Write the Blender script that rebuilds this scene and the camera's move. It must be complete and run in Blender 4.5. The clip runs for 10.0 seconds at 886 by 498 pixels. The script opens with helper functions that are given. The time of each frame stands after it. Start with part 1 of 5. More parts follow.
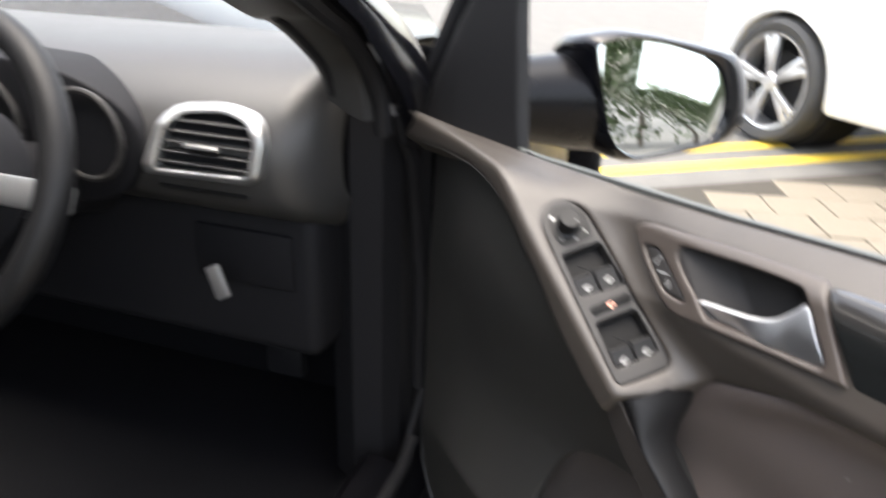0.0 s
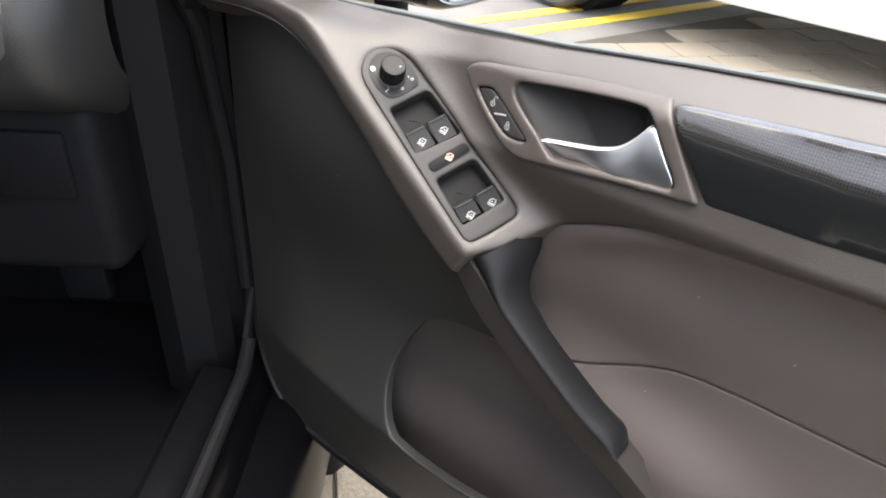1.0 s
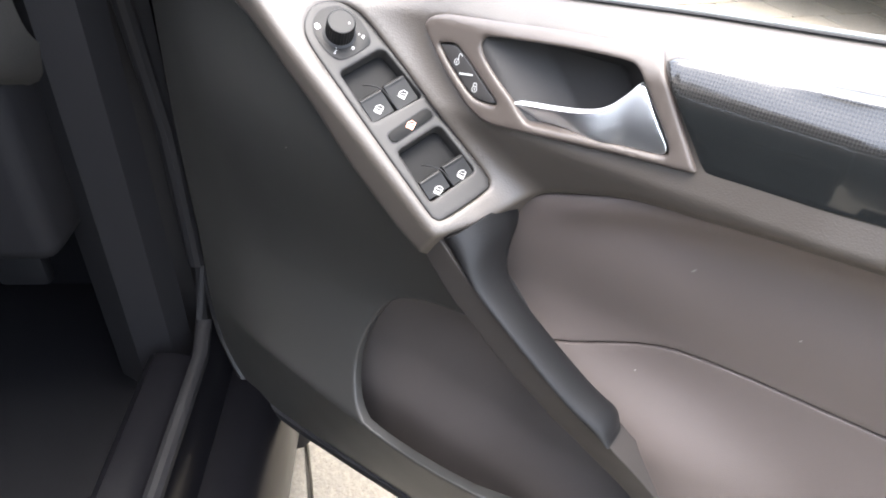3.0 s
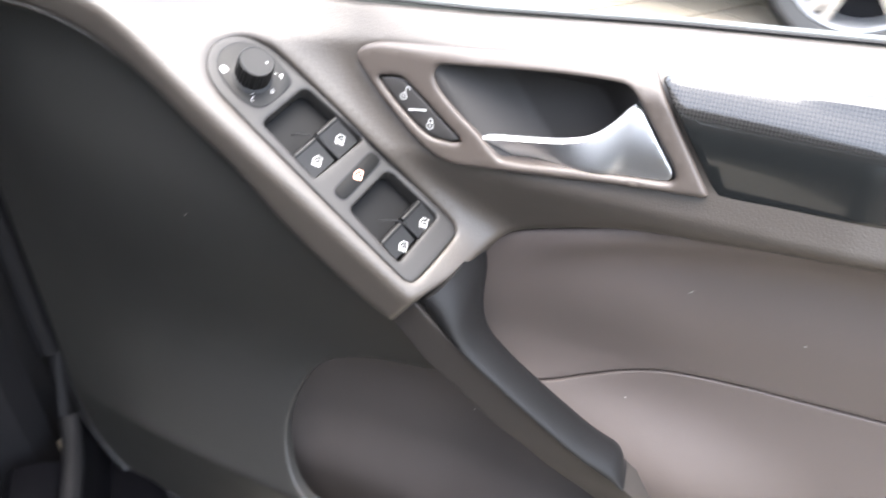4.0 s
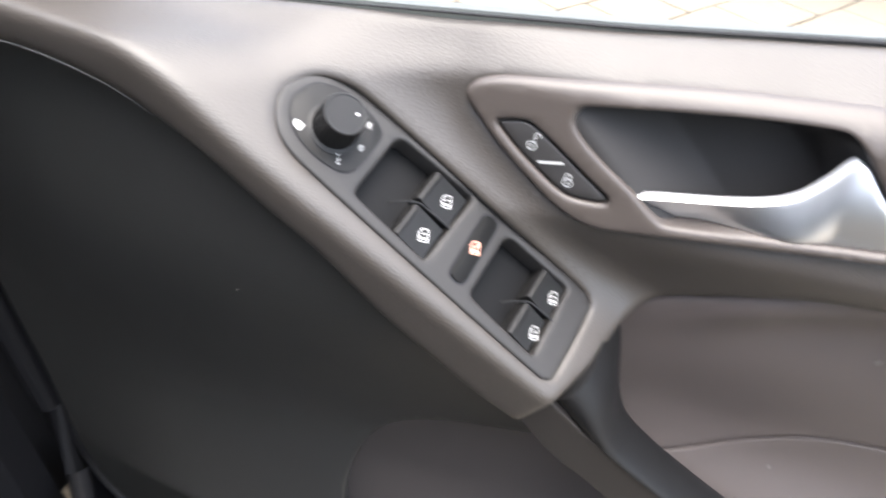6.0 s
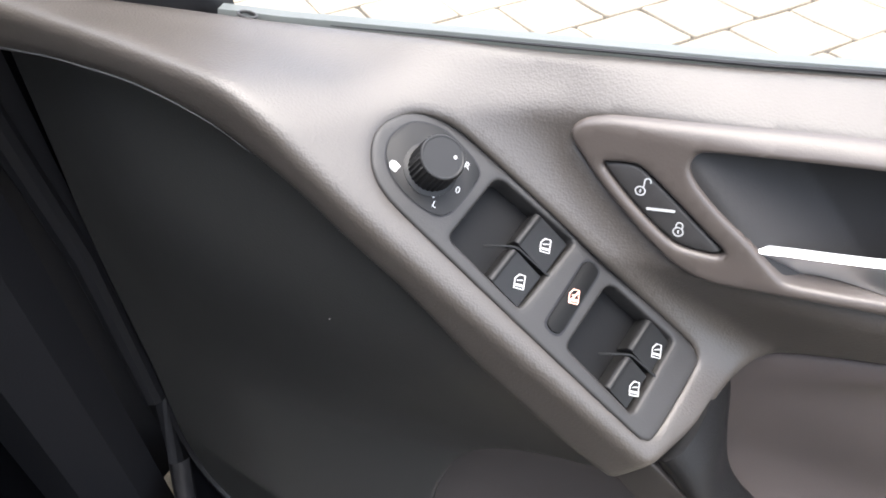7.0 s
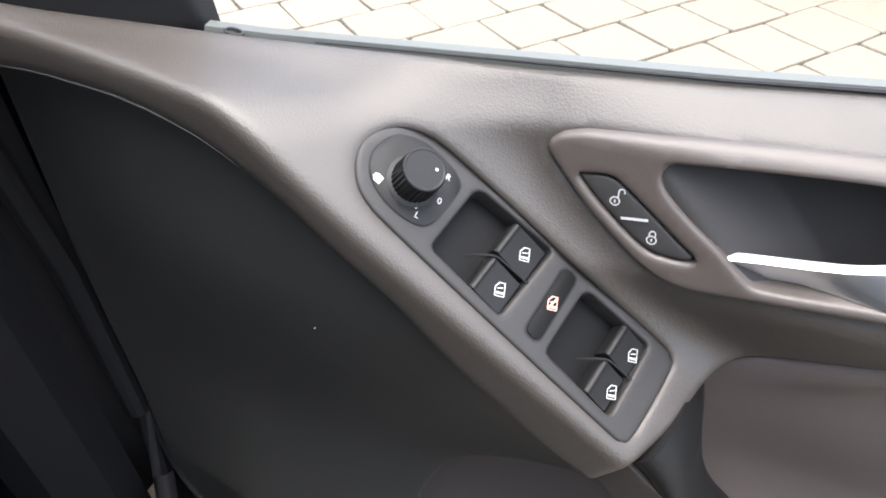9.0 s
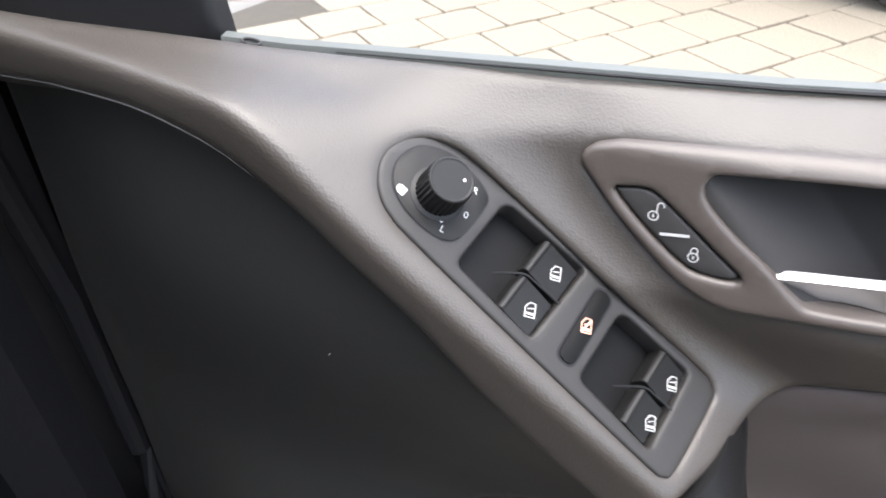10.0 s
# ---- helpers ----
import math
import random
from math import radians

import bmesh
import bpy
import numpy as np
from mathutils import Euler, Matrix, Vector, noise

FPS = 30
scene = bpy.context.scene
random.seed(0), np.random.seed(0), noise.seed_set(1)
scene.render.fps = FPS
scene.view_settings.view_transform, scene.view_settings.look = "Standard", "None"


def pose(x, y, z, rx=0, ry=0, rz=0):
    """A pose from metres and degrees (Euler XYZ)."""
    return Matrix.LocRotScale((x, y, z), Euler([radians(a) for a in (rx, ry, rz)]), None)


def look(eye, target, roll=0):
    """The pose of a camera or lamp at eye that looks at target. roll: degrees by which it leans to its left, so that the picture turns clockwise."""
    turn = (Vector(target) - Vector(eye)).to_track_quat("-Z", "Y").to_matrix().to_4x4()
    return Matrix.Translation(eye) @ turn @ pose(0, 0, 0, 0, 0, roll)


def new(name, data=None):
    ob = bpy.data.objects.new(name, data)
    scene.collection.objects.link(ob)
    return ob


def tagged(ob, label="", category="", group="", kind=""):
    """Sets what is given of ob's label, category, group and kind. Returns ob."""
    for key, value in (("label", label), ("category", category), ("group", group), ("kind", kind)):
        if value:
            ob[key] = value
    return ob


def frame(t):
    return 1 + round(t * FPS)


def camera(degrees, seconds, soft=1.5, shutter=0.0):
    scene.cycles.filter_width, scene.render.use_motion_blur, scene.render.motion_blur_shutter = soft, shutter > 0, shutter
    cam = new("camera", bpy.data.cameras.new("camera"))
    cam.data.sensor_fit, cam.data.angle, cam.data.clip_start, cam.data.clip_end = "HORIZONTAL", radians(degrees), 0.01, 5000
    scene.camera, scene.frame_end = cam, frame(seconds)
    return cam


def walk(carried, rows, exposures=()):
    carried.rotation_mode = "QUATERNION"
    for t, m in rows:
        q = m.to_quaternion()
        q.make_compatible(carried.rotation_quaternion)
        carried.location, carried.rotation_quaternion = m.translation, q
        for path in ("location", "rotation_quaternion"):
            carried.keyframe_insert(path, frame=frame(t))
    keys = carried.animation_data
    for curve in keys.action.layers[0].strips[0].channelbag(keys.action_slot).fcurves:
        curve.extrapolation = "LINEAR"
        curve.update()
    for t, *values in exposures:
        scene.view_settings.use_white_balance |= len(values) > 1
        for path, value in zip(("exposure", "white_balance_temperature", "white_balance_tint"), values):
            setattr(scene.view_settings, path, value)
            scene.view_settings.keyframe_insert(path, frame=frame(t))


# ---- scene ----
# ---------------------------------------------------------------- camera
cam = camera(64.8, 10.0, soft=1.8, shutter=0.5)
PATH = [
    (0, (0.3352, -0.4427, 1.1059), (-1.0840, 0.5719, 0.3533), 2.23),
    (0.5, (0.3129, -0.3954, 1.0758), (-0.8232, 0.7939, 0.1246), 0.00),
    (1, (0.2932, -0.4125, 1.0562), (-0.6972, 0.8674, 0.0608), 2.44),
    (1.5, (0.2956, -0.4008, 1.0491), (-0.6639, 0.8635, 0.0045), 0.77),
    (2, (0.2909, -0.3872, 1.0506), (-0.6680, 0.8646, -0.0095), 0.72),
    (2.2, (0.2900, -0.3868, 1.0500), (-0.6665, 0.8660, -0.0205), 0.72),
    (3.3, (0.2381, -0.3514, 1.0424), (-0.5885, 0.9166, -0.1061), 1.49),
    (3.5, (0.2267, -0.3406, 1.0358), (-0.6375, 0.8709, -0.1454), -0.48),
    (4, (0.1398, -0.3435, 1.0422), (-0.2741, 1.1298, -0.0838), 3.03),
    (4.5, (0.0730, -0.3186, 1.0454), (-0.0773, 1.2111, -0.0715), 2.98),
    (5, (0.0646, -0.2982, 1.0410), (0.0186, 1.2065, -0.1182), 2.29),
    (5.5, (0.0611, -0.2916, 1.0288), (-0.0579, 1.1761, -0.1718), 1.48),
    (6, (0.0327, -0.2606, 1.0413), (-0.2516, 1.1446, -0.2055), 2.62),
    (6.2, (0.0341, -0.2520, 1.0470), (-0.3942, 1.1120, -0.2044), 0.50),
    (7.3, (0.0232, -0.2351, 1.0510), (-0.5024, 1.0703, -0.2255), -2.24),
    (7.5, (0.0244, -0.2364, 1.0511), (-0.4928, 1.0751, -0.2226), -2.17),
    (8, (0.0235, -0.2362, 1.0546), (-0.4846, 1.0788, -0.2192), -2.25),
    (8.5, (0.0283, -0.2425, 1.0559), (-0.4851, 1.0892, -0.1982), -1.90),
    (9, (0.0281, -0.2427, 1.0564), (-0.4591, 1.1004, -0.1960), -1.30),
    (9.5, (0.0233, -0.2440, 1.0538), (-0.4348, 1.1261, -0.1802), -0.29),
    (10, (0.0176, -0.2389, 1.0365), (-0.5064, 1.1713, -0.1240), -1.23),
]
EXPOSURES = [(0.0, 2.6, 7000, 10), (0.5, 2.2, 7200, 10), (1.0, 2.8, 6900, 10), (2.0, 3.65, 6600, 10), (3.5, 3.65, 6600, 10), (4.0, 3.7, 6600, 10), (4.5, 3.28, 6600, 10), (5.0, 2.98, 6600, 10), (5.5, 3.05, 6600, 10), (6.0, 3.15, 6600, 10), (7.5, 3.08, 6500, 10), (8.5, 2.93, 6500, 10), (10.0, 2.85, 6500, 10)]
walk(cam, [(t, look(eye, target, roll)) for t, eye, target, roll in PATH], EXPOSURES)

# ---------------------------------------------------------------- light
world = bpy.data.worlds.new("overcast_sky")
scene.world = world
world.use_nodes = True
wn, wl = world.node_tree.nodes, world.node_tree.links
sky = wn.new("ShaderNodeTexSky")
sky.sky_type = 'NISHITA'
sky.sun_disc = False
sky.sun_elevation = radians(88)
sky.sun_rotation = radians(30)
sky.air_density, sky.dust_density = 1.0, 3.0
haze = wn.new("ShaderNodeHueSaturation")
haze.inputs["Saturation"].default_value = 0.55
wl.new(sky.outputs["Color"], haze.inputs["Color"])
wl.new(haze.outputs["Color"], wn["Background"].inputs["Color"])
wn["Background"].inputs["Strength"].default_value = 0.15
sun_data = bpy.data.lights.new("sun", 'SUN')
sun_data.energy = 0.6
sun_data.angle = radians(60)
sun_data.color = (1.0, 0.97, 0.93)
sun = new("sun", sun_data)
sun.matrix_world = look((0.2, 0.0, 9.0), (0, 0, 0))


# ---------------------------------------------------------------- materials
def mat(name, color, rough=0.5, metal=0.0, spec=0.5, bump=0.0, scale=200.0, vary=0.0, vary_scale=8.0, kind="noise", coat=0.0, dist=0.001):
    """A surface with grain (bump) and slow variation of colour and gloss."""
    m = bpy.data.materials.new(name)
    m.use_nodes = True
    n, l = m.node_tree.nodes, m.node_tree.links
    b = n["Principled BSDF"]
    b.inputs["Base Color"].default_value = (*color, 1)
    b.inputs["Roughness"].default_value = rough
    b.inputs["Metallic"].default_value = metal
    b.inputs["Specular IOR Level"].default_value = spec
    b.inputs["Coat Weight"].default_value = coat
    b.inputs["Coat Roughness"].default_value = 0.05
    tc = n.new("ShaderNodeTexCoord")
    if vary:
        t = n.new("ShaderNodeTexNoise")
        t.inputs["Scale"].default_value = vary_scale
        t.inputs["Detail"].default_value = 6
        l.new(tc.outputs["Object"], t.inputs["Vector"])
        mx = n.new("ShaderNodeMix")
        mx.data_type = 'RGBA'
        lo = [c * (1 - vary) for c in color]
        hi = [min(1, c * (1 + vary)) for c in color]
        mx.inputs["A"].default_value, mx.inputs["B"].default_value = (*lo, 1), (*hi, 1)
        l.new(t.outputs["Fac"], mx.inputs["Factor"])
        l.new(mx.outputs["Result"], b.inputs["Base Color"])
        mr = n.new("ShaderNodeMapRange")
        mr.inputs["To Min"].default_value = max(0.02, rough - 0.08)
        mr.inputs["To Max"].default_value = min(1, rough + 0.08)
        l.new(t.outputs["Fac"], mr.inputs["Value"])
        l.new(mr.outputs["Result"], b.inputs["Roughness"])
    if bump:
        if kind == "leather":
            t = n.new("ShaderNodeTexVoronoi")
            t.feature = 'SMOOTH_F1'
            t.inputs["Smoothness"].default_value = 0.5
            out = t.outputs["Distance"]
        else:
            t = n.new("ShaderNodeTexNoise")
            t.inputs["Detail"].default_value = 3
            out = t.outputs["Fac"]
        t.inputs["Scale"].default_value = scale
        l.new(tc.outputs["Object"], t.inputs["Vector"])
        bp = n.new("ShaderNodeBump")
        bp.inputs["Strength"].default_value = bump
        bp.inputs["Distance"].default_value = dist
        l.new(out, bp.inputs["Height"])
        l.new(bp.outputs["Normal"], b.inputs["Normal"])
    return m


M_TRIM = mat("taupe_soft_plastic", (0.0488, 0.0414, 0.0352), 0.49, spec=0.66, bump=0.22, scale=1000, vary=0.06, vary_scale=14, kind="leather", dist=0.0005)
M_BEZEL = mat("taupe_satin_plastic", (0.068, 0.0562, 0.0490), 0.42, spec=0.5, bump=0.08, scale=900, vary=0.05)
M_DARK = mat("dark_grey_plastic", (0.0310, 0.0302, 0.0285), 0.45, spec=0.5, bump=0.25, scale=700, vary=0.1, dist=0.0004)
M_PAD = mat("taupe_vinyl_pad", (0.094, 0.076, 0.069), 0.56, bump=0.35, scale=1400, vary=0.05, vary_scale=20, dist=0.0004)
M_COVER = mat("grey_brown_plastic", (0.040, 0.035, 0.032), 0.55, spec=0.3, bump=0.1, scale=900, vary=0.06)
M_POCKET = mat("brown_flocked_lining", (0.070, 0.058, 0.053), 0.85, bump=0.3, scale=1500, vary=0.08, vary_scale=30)
M_GRIP = mat("charcoal_soft_grip", (0.0072, 0.0072, 0.0077), 0.46, spec=0.25, bump=0.15, scale=800, vary=0.06)
M_SWITCH = mat("graphite_switch_plastic", (0.030, 0.0285, 0.0275), 0.48, spec=0.3, bump=0.12, scale=1200, vary=0.05)
M_BUTTON = mat("black_button_plastic", (0.0105, 0.0103, 0.0103), 0.45, spec=0.28, bump=0.06, scale=1200)
M_WHITE = mat("white_print", (0.48, 0.48, 0.47), 0.5)
M_RED = mat("orange_red_print", (0.95, 0.48, 0.36), 0.5)
M_CHROME = mat("satin_chrome", (0.90, 0.91, 0.92), 0.40, metal=0.7, bump=0.02, scale=500)
M_GLOSS = mat("gloss_black_trim", (0.012, 0.013, 0.013), 0.14, coat=0.4)
M_PAINT = mat("black_car_paint", (0.004, 0.004, 0.0055), 0.2, spec=0.3, coat=0.35, vary=0.1)
M_POST = mat("dull_black_paint", (0.0038, 0.0038, 0.0049), 0.30, spec=0.2, vary=0.1)
M_RUBBER = mat("black_rubber_seal", (0.0105, 0.0105, 0.0120), 0.55, spec=0.28, bump=0.1, scale=600)
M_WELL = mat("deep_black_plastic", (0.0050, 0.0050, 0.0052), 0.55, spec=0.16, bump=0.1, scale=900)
M_DULLSEAL = mat("dull_black_seal", (0.0085, 0.0085, 0.0098), 0.6, spec=0.2, bump=0.1, scale=600)
M_SAIL = mat("matt_black_cover", (0.012, 0.012, 0.013), 0.55, spec=0.3, bump=0.1, scale=700)
M_SEAM = mat("lining_edge_highlight", (0.085, 0.083, 0.080), 0.5)
M_SEAL = mat("grey_rubber_seal", (0.088, 0.095, 0.088), 0.5, bump=0.1, scale=600)
M_BLACK = mat("black_interior_plastic", (0.0086, 0.0086, 0.0100), 0.68, spec=0.16, bump=0.2, scale=500, vary=0.1)
M_DASH = mat("charcoal_dashboard", (0.031, 0.030, 0.029), 0.46, spec=0.55, bump=0.3, scale=600, vary=0.08, kind="leather", dist=0.0005)
M_CARPET = mat("black_carpet", (0.0085, 0.0085, 0.0098), 0.95, spec=0.1, bump=0.6, scale=900, vary=0.2)
M_SILVER = mat("silver_vent_trim", (0.52, 0.52, 0.51), 0.38, metal=0.9, bump=0.02, scale=500)
M_MIRROR = mat("mirror_glass", (0.86, 0.9, 0.9), 0.01, metal=1.0)
M_WCAR = mat("white_car_paint", (0.78, 0.78, 0.77), 0.25, coat=0.8, vary=0.02)
M_TYRE = mat("tyre_rubber", (0.05, 0.05, 0.05), 0.8, bump=0.4, scale=80)
M_ALLOY = mat("alloy_wheel", (0.62, 0.62, 0.63), 0.3, metal=0.8, vary=0.04)
M_ASPHALT = mat("asphalt", (0.13, 0.125, 0.115), 0.9, bump=0.7, scale=160, vary=0.3, vary_scale=3, dist=0.004)
M_YELLOW = mat("yellow_road_paint", (0.75, 0.52, 0.06), 0.7, bump=0.4, scale=120, vary=0.15, vary_scale=30)
M_SAND = mat("joint_sand", (0.045, 0.039, 0.030), 0.95, bump=0.6, scale=300, vary=0.3, vary_scale=20)
M_PAVER = mat("concrete_paver", (0.172, 0.148, 0.112), 0.85, bump=0.8, scale=150, vary=0.5, vary_scale=110, dist=0.003)


# ---------------------------------------------------------------- building helpers
def finish(name, verts, faces, material, parent=None, label="", smooth=True, sharp=None):
    me = bpy.data.meshes.new(name)
    me.from_pydata([tuple(map(float, v)) for v in verts], [], [tuple(map(int, f)) for f in faces])
    me.validate()
    if smooth:
        me.shade_smooth()
        if sharp:
            me.set_sharp_from_angle(angle=radians(sharp))
    me.materials.append(material)
    ob = new(name, me)
    if parent:
        ob.parent = parent
    return tagged(ob, label)


def part(name, bm, material, parent=None, label="", smooth=True, sharp=35):
    """Links a bmesh as one mesh object under a thing or a part."""
    me = bpy.data.meshes.new(name)
    bmesh.ops.recalc_face_normals(bm, faces=bm.faces)
    bm.to_mesh(me)
    bm.free()
    if smooth:
        me.shade_smooth()
        me.set_sharp_from_angle(angle=radians(sharp))
    me.materials.append(material)
    ob = new(name, me)
    if parent:
        ob.parent = parent
    return tagged(ob, label)


def thing(name, label, category, m=None, group="", kind=""):
    ob = new(name)
    if m is not None:
        ob.matrix_world = m
    return tagged(ob, label, category, group, kind)


def spline(pts, n=8, closed=False):
    """Catmull-Rom through the points, n steps a span."""
    p = [np.array(q, float) for q in pts]
    k = len(p)
    out = []
    for i in range(k if closed else k - 1):
        g = (lambda j: p[j % k]) if closed else (lambda j: p[min(max(j, 0), k - 1)])
        a, b, c, d = g(i - 1), g(i), g(i + 1), g(i + 2)
        for s in range(n):
            t = s / n
            out.append(0.5 * (2 * b + (c - a) * t + (2 * a - 5 * b + 4 * c - d) * t * t + (3 * b - a - 3 * c + d) * t ** 3))
    if not closed:
        out.append(p[-1])
    return np.array(out)


def rounded(pts, r=0.004, n=5):
    """A closed outline with its corners rounded; r: one radius or one for each corner."""
    p = [np.array(q, float) for q in pts]
    k = len(p)
    out = []
    for i in range(k):
        a, b, c = p[i - 1], p[i], p[(i + 1) % k]
        rr = r[i] if isinstance(r, (list, tuple)) else r
        u, v = a - b, c - b
        lu, lv = np.linalg.norm(u), np.linalg.norm(v)
        d = min(rr, lu * 0.49, lv * 0.49)
        s, e = b + u / lu * d, b + v / lv * d
        for j in range(n + 1):
            t = j / n
            out.append((1 - t) ** 2 * s + 2 * t * (1 - t) * b + t * t * e)
    return np.array(out)


def resample(loop, step):
    q = np.vstack([loop, loop[:1]])
    d = np.r_[0, np.cumsum(np.linalg.norm(np.diff(q, axis=0), axis=1))]
    n = max(6, int(d[-1] / step))
    s = np.linspace(0, d[-1], n, endpoint=False)
    return np.stack([np.interp(s, d, q[:, 0]), np.interp(s, d, q[:, 1])], 1)


def inside(p, loop):
    x, y = p[:, 0], p[:, 1]
    a, b = loop, np.roll(loop, -1, 0)
    r = np.zeros(len(p), bool)
    for (x1, y1), (x2, y2) in zip(a, b):
        c = (y1 > y) != (y2 > y)
        if c.any():
            r ^= c & (x < (x2 - x1) * (y - y1) / (y2 - y1 + 1e-15) + x1)
    return r


def gap(p, loop):
    """Distance of the points from a closed outline."""
    a = loop
    d = np.roll(loop, -1, 0) - a
    best = np.full(len(p), 1e9)
    for o, v in zip(a, d):
        w = p - o
        t = np.clip((w @ v) / (v @ v + 1e-15), 0, 1)
        best = np.minimum(best, np.hypot(*(w - t[:, None] * v).T))
    return best


def way_along(p, line):
    """Signed distance from an open line (left of its course is positive)."""
    best, sign = np.full(len(p), 1e9), np.zeros(len(p))
    for o, e in zip(line[:-1], line[1:]):
        v = e - o
        w = p - o
        t = np.clip((w @ v) / (v @ v), 0, 1)
        d = np.hypot(*(w - t[:, None] * v).T)
        s = np.sign(v[0] * w[:, 1] - v[1] * w[:, 0])
        sel = d < best - 1e-9
        best[sel], sign[sel] = d[sel], s[sel]
    return best * sign


def panel(name, outline, depth_at, material, parent, label="", holes=(), step=0.004, fine=None, r=0.003, back=0.02, hole_back=None, to3=None):
    """A moulded panel over an outline in a plane: its surface lies at depth_at(u, v), its rims are rounded by r and go back by `back`.
    to3 maps (u, v, depth) to space; as a rule u is x, v is z and depth is y."""
    from mathutils.geometry import delaunay_2d_cdt
    rim = fine or step
    loops = [resample(np.array(outline), rim)] + [resample(np.array(h), rim) for h in holes]
    pts, edges = [], []
    for lp in loops:
        k = len(pts)
        pts += [tuple(q) for q in lp]
        edges += [(k + i, k + (i + 1) % len(lp)) for i in range(len(lp))]
    nb = len(pts)

    def ok(p, margin):
        g = inside(p, loops[0])
        for h in loops[1:]:
            g &= ~inside(p, h)
        for lp in loops:
            g &= gap(p, lp) >= margin
        return g
    extra = []
    if r > 0:
        for q in (0.12, 0.4, 0.95):
            dd = q * r
            for lp in loops:
                t = np.roll(lp, -1, 0) - np.roll(lp, 1, 0)
                nrm = np.stack([-t[:, 1], t[:, 0]], 1) / (np.linalg.norm(t, axis=1)[:, None] + 1e-12)
                for sgn in (1, -1):
                    c = lp + sgn * dd * nrm
                    extra.append(c[ok(c, dd * 0.93)])
    lo, hi = loops[0].min(0), loops[0].max(0)
    gx, gy = np.meshgrid(np.arange(lo[0] + step * 0.37, hi[0], step), np.arange(lo[1] + step * 0.31, hi[1], step))
    gx = gx + (np.arange(gx.shape[0]) % 2)[:, None] * step * 0.5
    g = np.stack([gx.ravel(), gy.ravel()], 1)
    extra.append(g[ok(g, r + rim * 0.4)])
    allp = np.vstack([np.array(pts)] + extra)
    v2, _, f2, *_ = delaunay_2d_cdt([Vector((float(q[0]), float(q[1]))) for q in allp], edges, [], 0, 1e-6)
    v2 = np.array([(q.x, q.y) for q in v2])
    f2 = np.array([f for f in f2 if len(f) == 3])
    cen = v2[f2].mean(1)
    keep = inside(cen, loops[0])
    for h in loops[1:]:
        keep &= ~inside(cen, h)
    f2 = f2[keep]
    dist = np.min([gap(v2, lp) for lp in loops], axis=0)
    w = np.clip(r - dist, 0, r) if r > 0 else 0 * dist
    drop = r - np.sqrt(np.maximum(r * r - w * w, 0)) if r > 0 else 0
    dep = depth_at(v2[:, 0], v2[:, 1]) + drop
    f3 = to3 or (lambda u, v, d: np.stack([u, d, v], 1))
    verts = f3(v2[:, 0], v2[:, 1], dep)
    faces = f2.tolist()
    # rims going back
    count = {}
    for a, b, c in faces:
        for e in ((a, b), (b, c), (c, a)):
            key = (min(e), max(e))
            count.setdefault(key, []).append(e)
    rimv = {}
    out = [verts]
    nv = len(verts)
    hb = back if hole_back is None else hole_back
    new_pts = []
    for key, es in count.items():
        if len(es) == 1:
            for i in key:
                if i not in rimv:
                    rimv[i] = nv + len(new_pts)
                    deep = back if gap(v2[i:i + 1], loops[0])[0] < 1e-4 else hb
                    new_pts.append(f3(v2[i:i + 1, 0], v2[i:i + 1, 1], dep[i:i + 1] + deep)[0])
            a, b = es[0]
            faces.append((b, a, rimv[a], rimv[b]))
    if new_pts:
        out.append(np.array(new_pts))
    # make the surface face the viewer (towards negative depth)
    vv = np.vstack(out)
    tri3 = vv[np.array(f2)]
    nrm = np.cross(tri3[:, 1] - tri3[:, 0], tri3[:, 2] - tri3[:, 0]).sum(0)
    toward = f3(np.array([0.0]), np.array([0.0]), np.array([-1.0]))[0] - f3(np.array([0.0]), np.array([0.0]), np.array([0.0]))[0]
    if nrm @ toward < 0:
        faces = [tuple(reversed(f)) for f in faces]
    return finish(name, vv, faces, material, parent, label, sharp=50)


def smin(a, b, k):
    h = np.clip(0.5 + 0.5 * (b - a) / k, 0, 1)
    return b * (1 - h) + a * h - k * h * (1 - h)


def smax(a, b, k):
    return -smin(-a, -b, k)


def sstep(a, b, x):
    t = np.clip((x - a) / (b - a), 0, 1)
    return t * t * (3 - 2 * t)


def box(bm, lo, hi, bevel=0.0, seg=2, m=None):
    c = [(lo[i] + hi[i]) / 2 for i in range(3)]
    s = [abs(hi[i] - lo[i]) for i in range(3)]
    mm = Matrix.Translation(c) @ Matrix.Diagonal((*s, 1))
    if m is not None:
        mm = m @ mm
    vs = bmesh.ops.create_cube(bm, size=1, matrix=mm)["verts"]
    if bevel:
        es = list({e for v in vs for e in v.link_edges})
        bmesh.ops.bevel(bm, geom=es, offset=bevel, segments=seg, profile=0.5, affect='EDGES')
    return vs


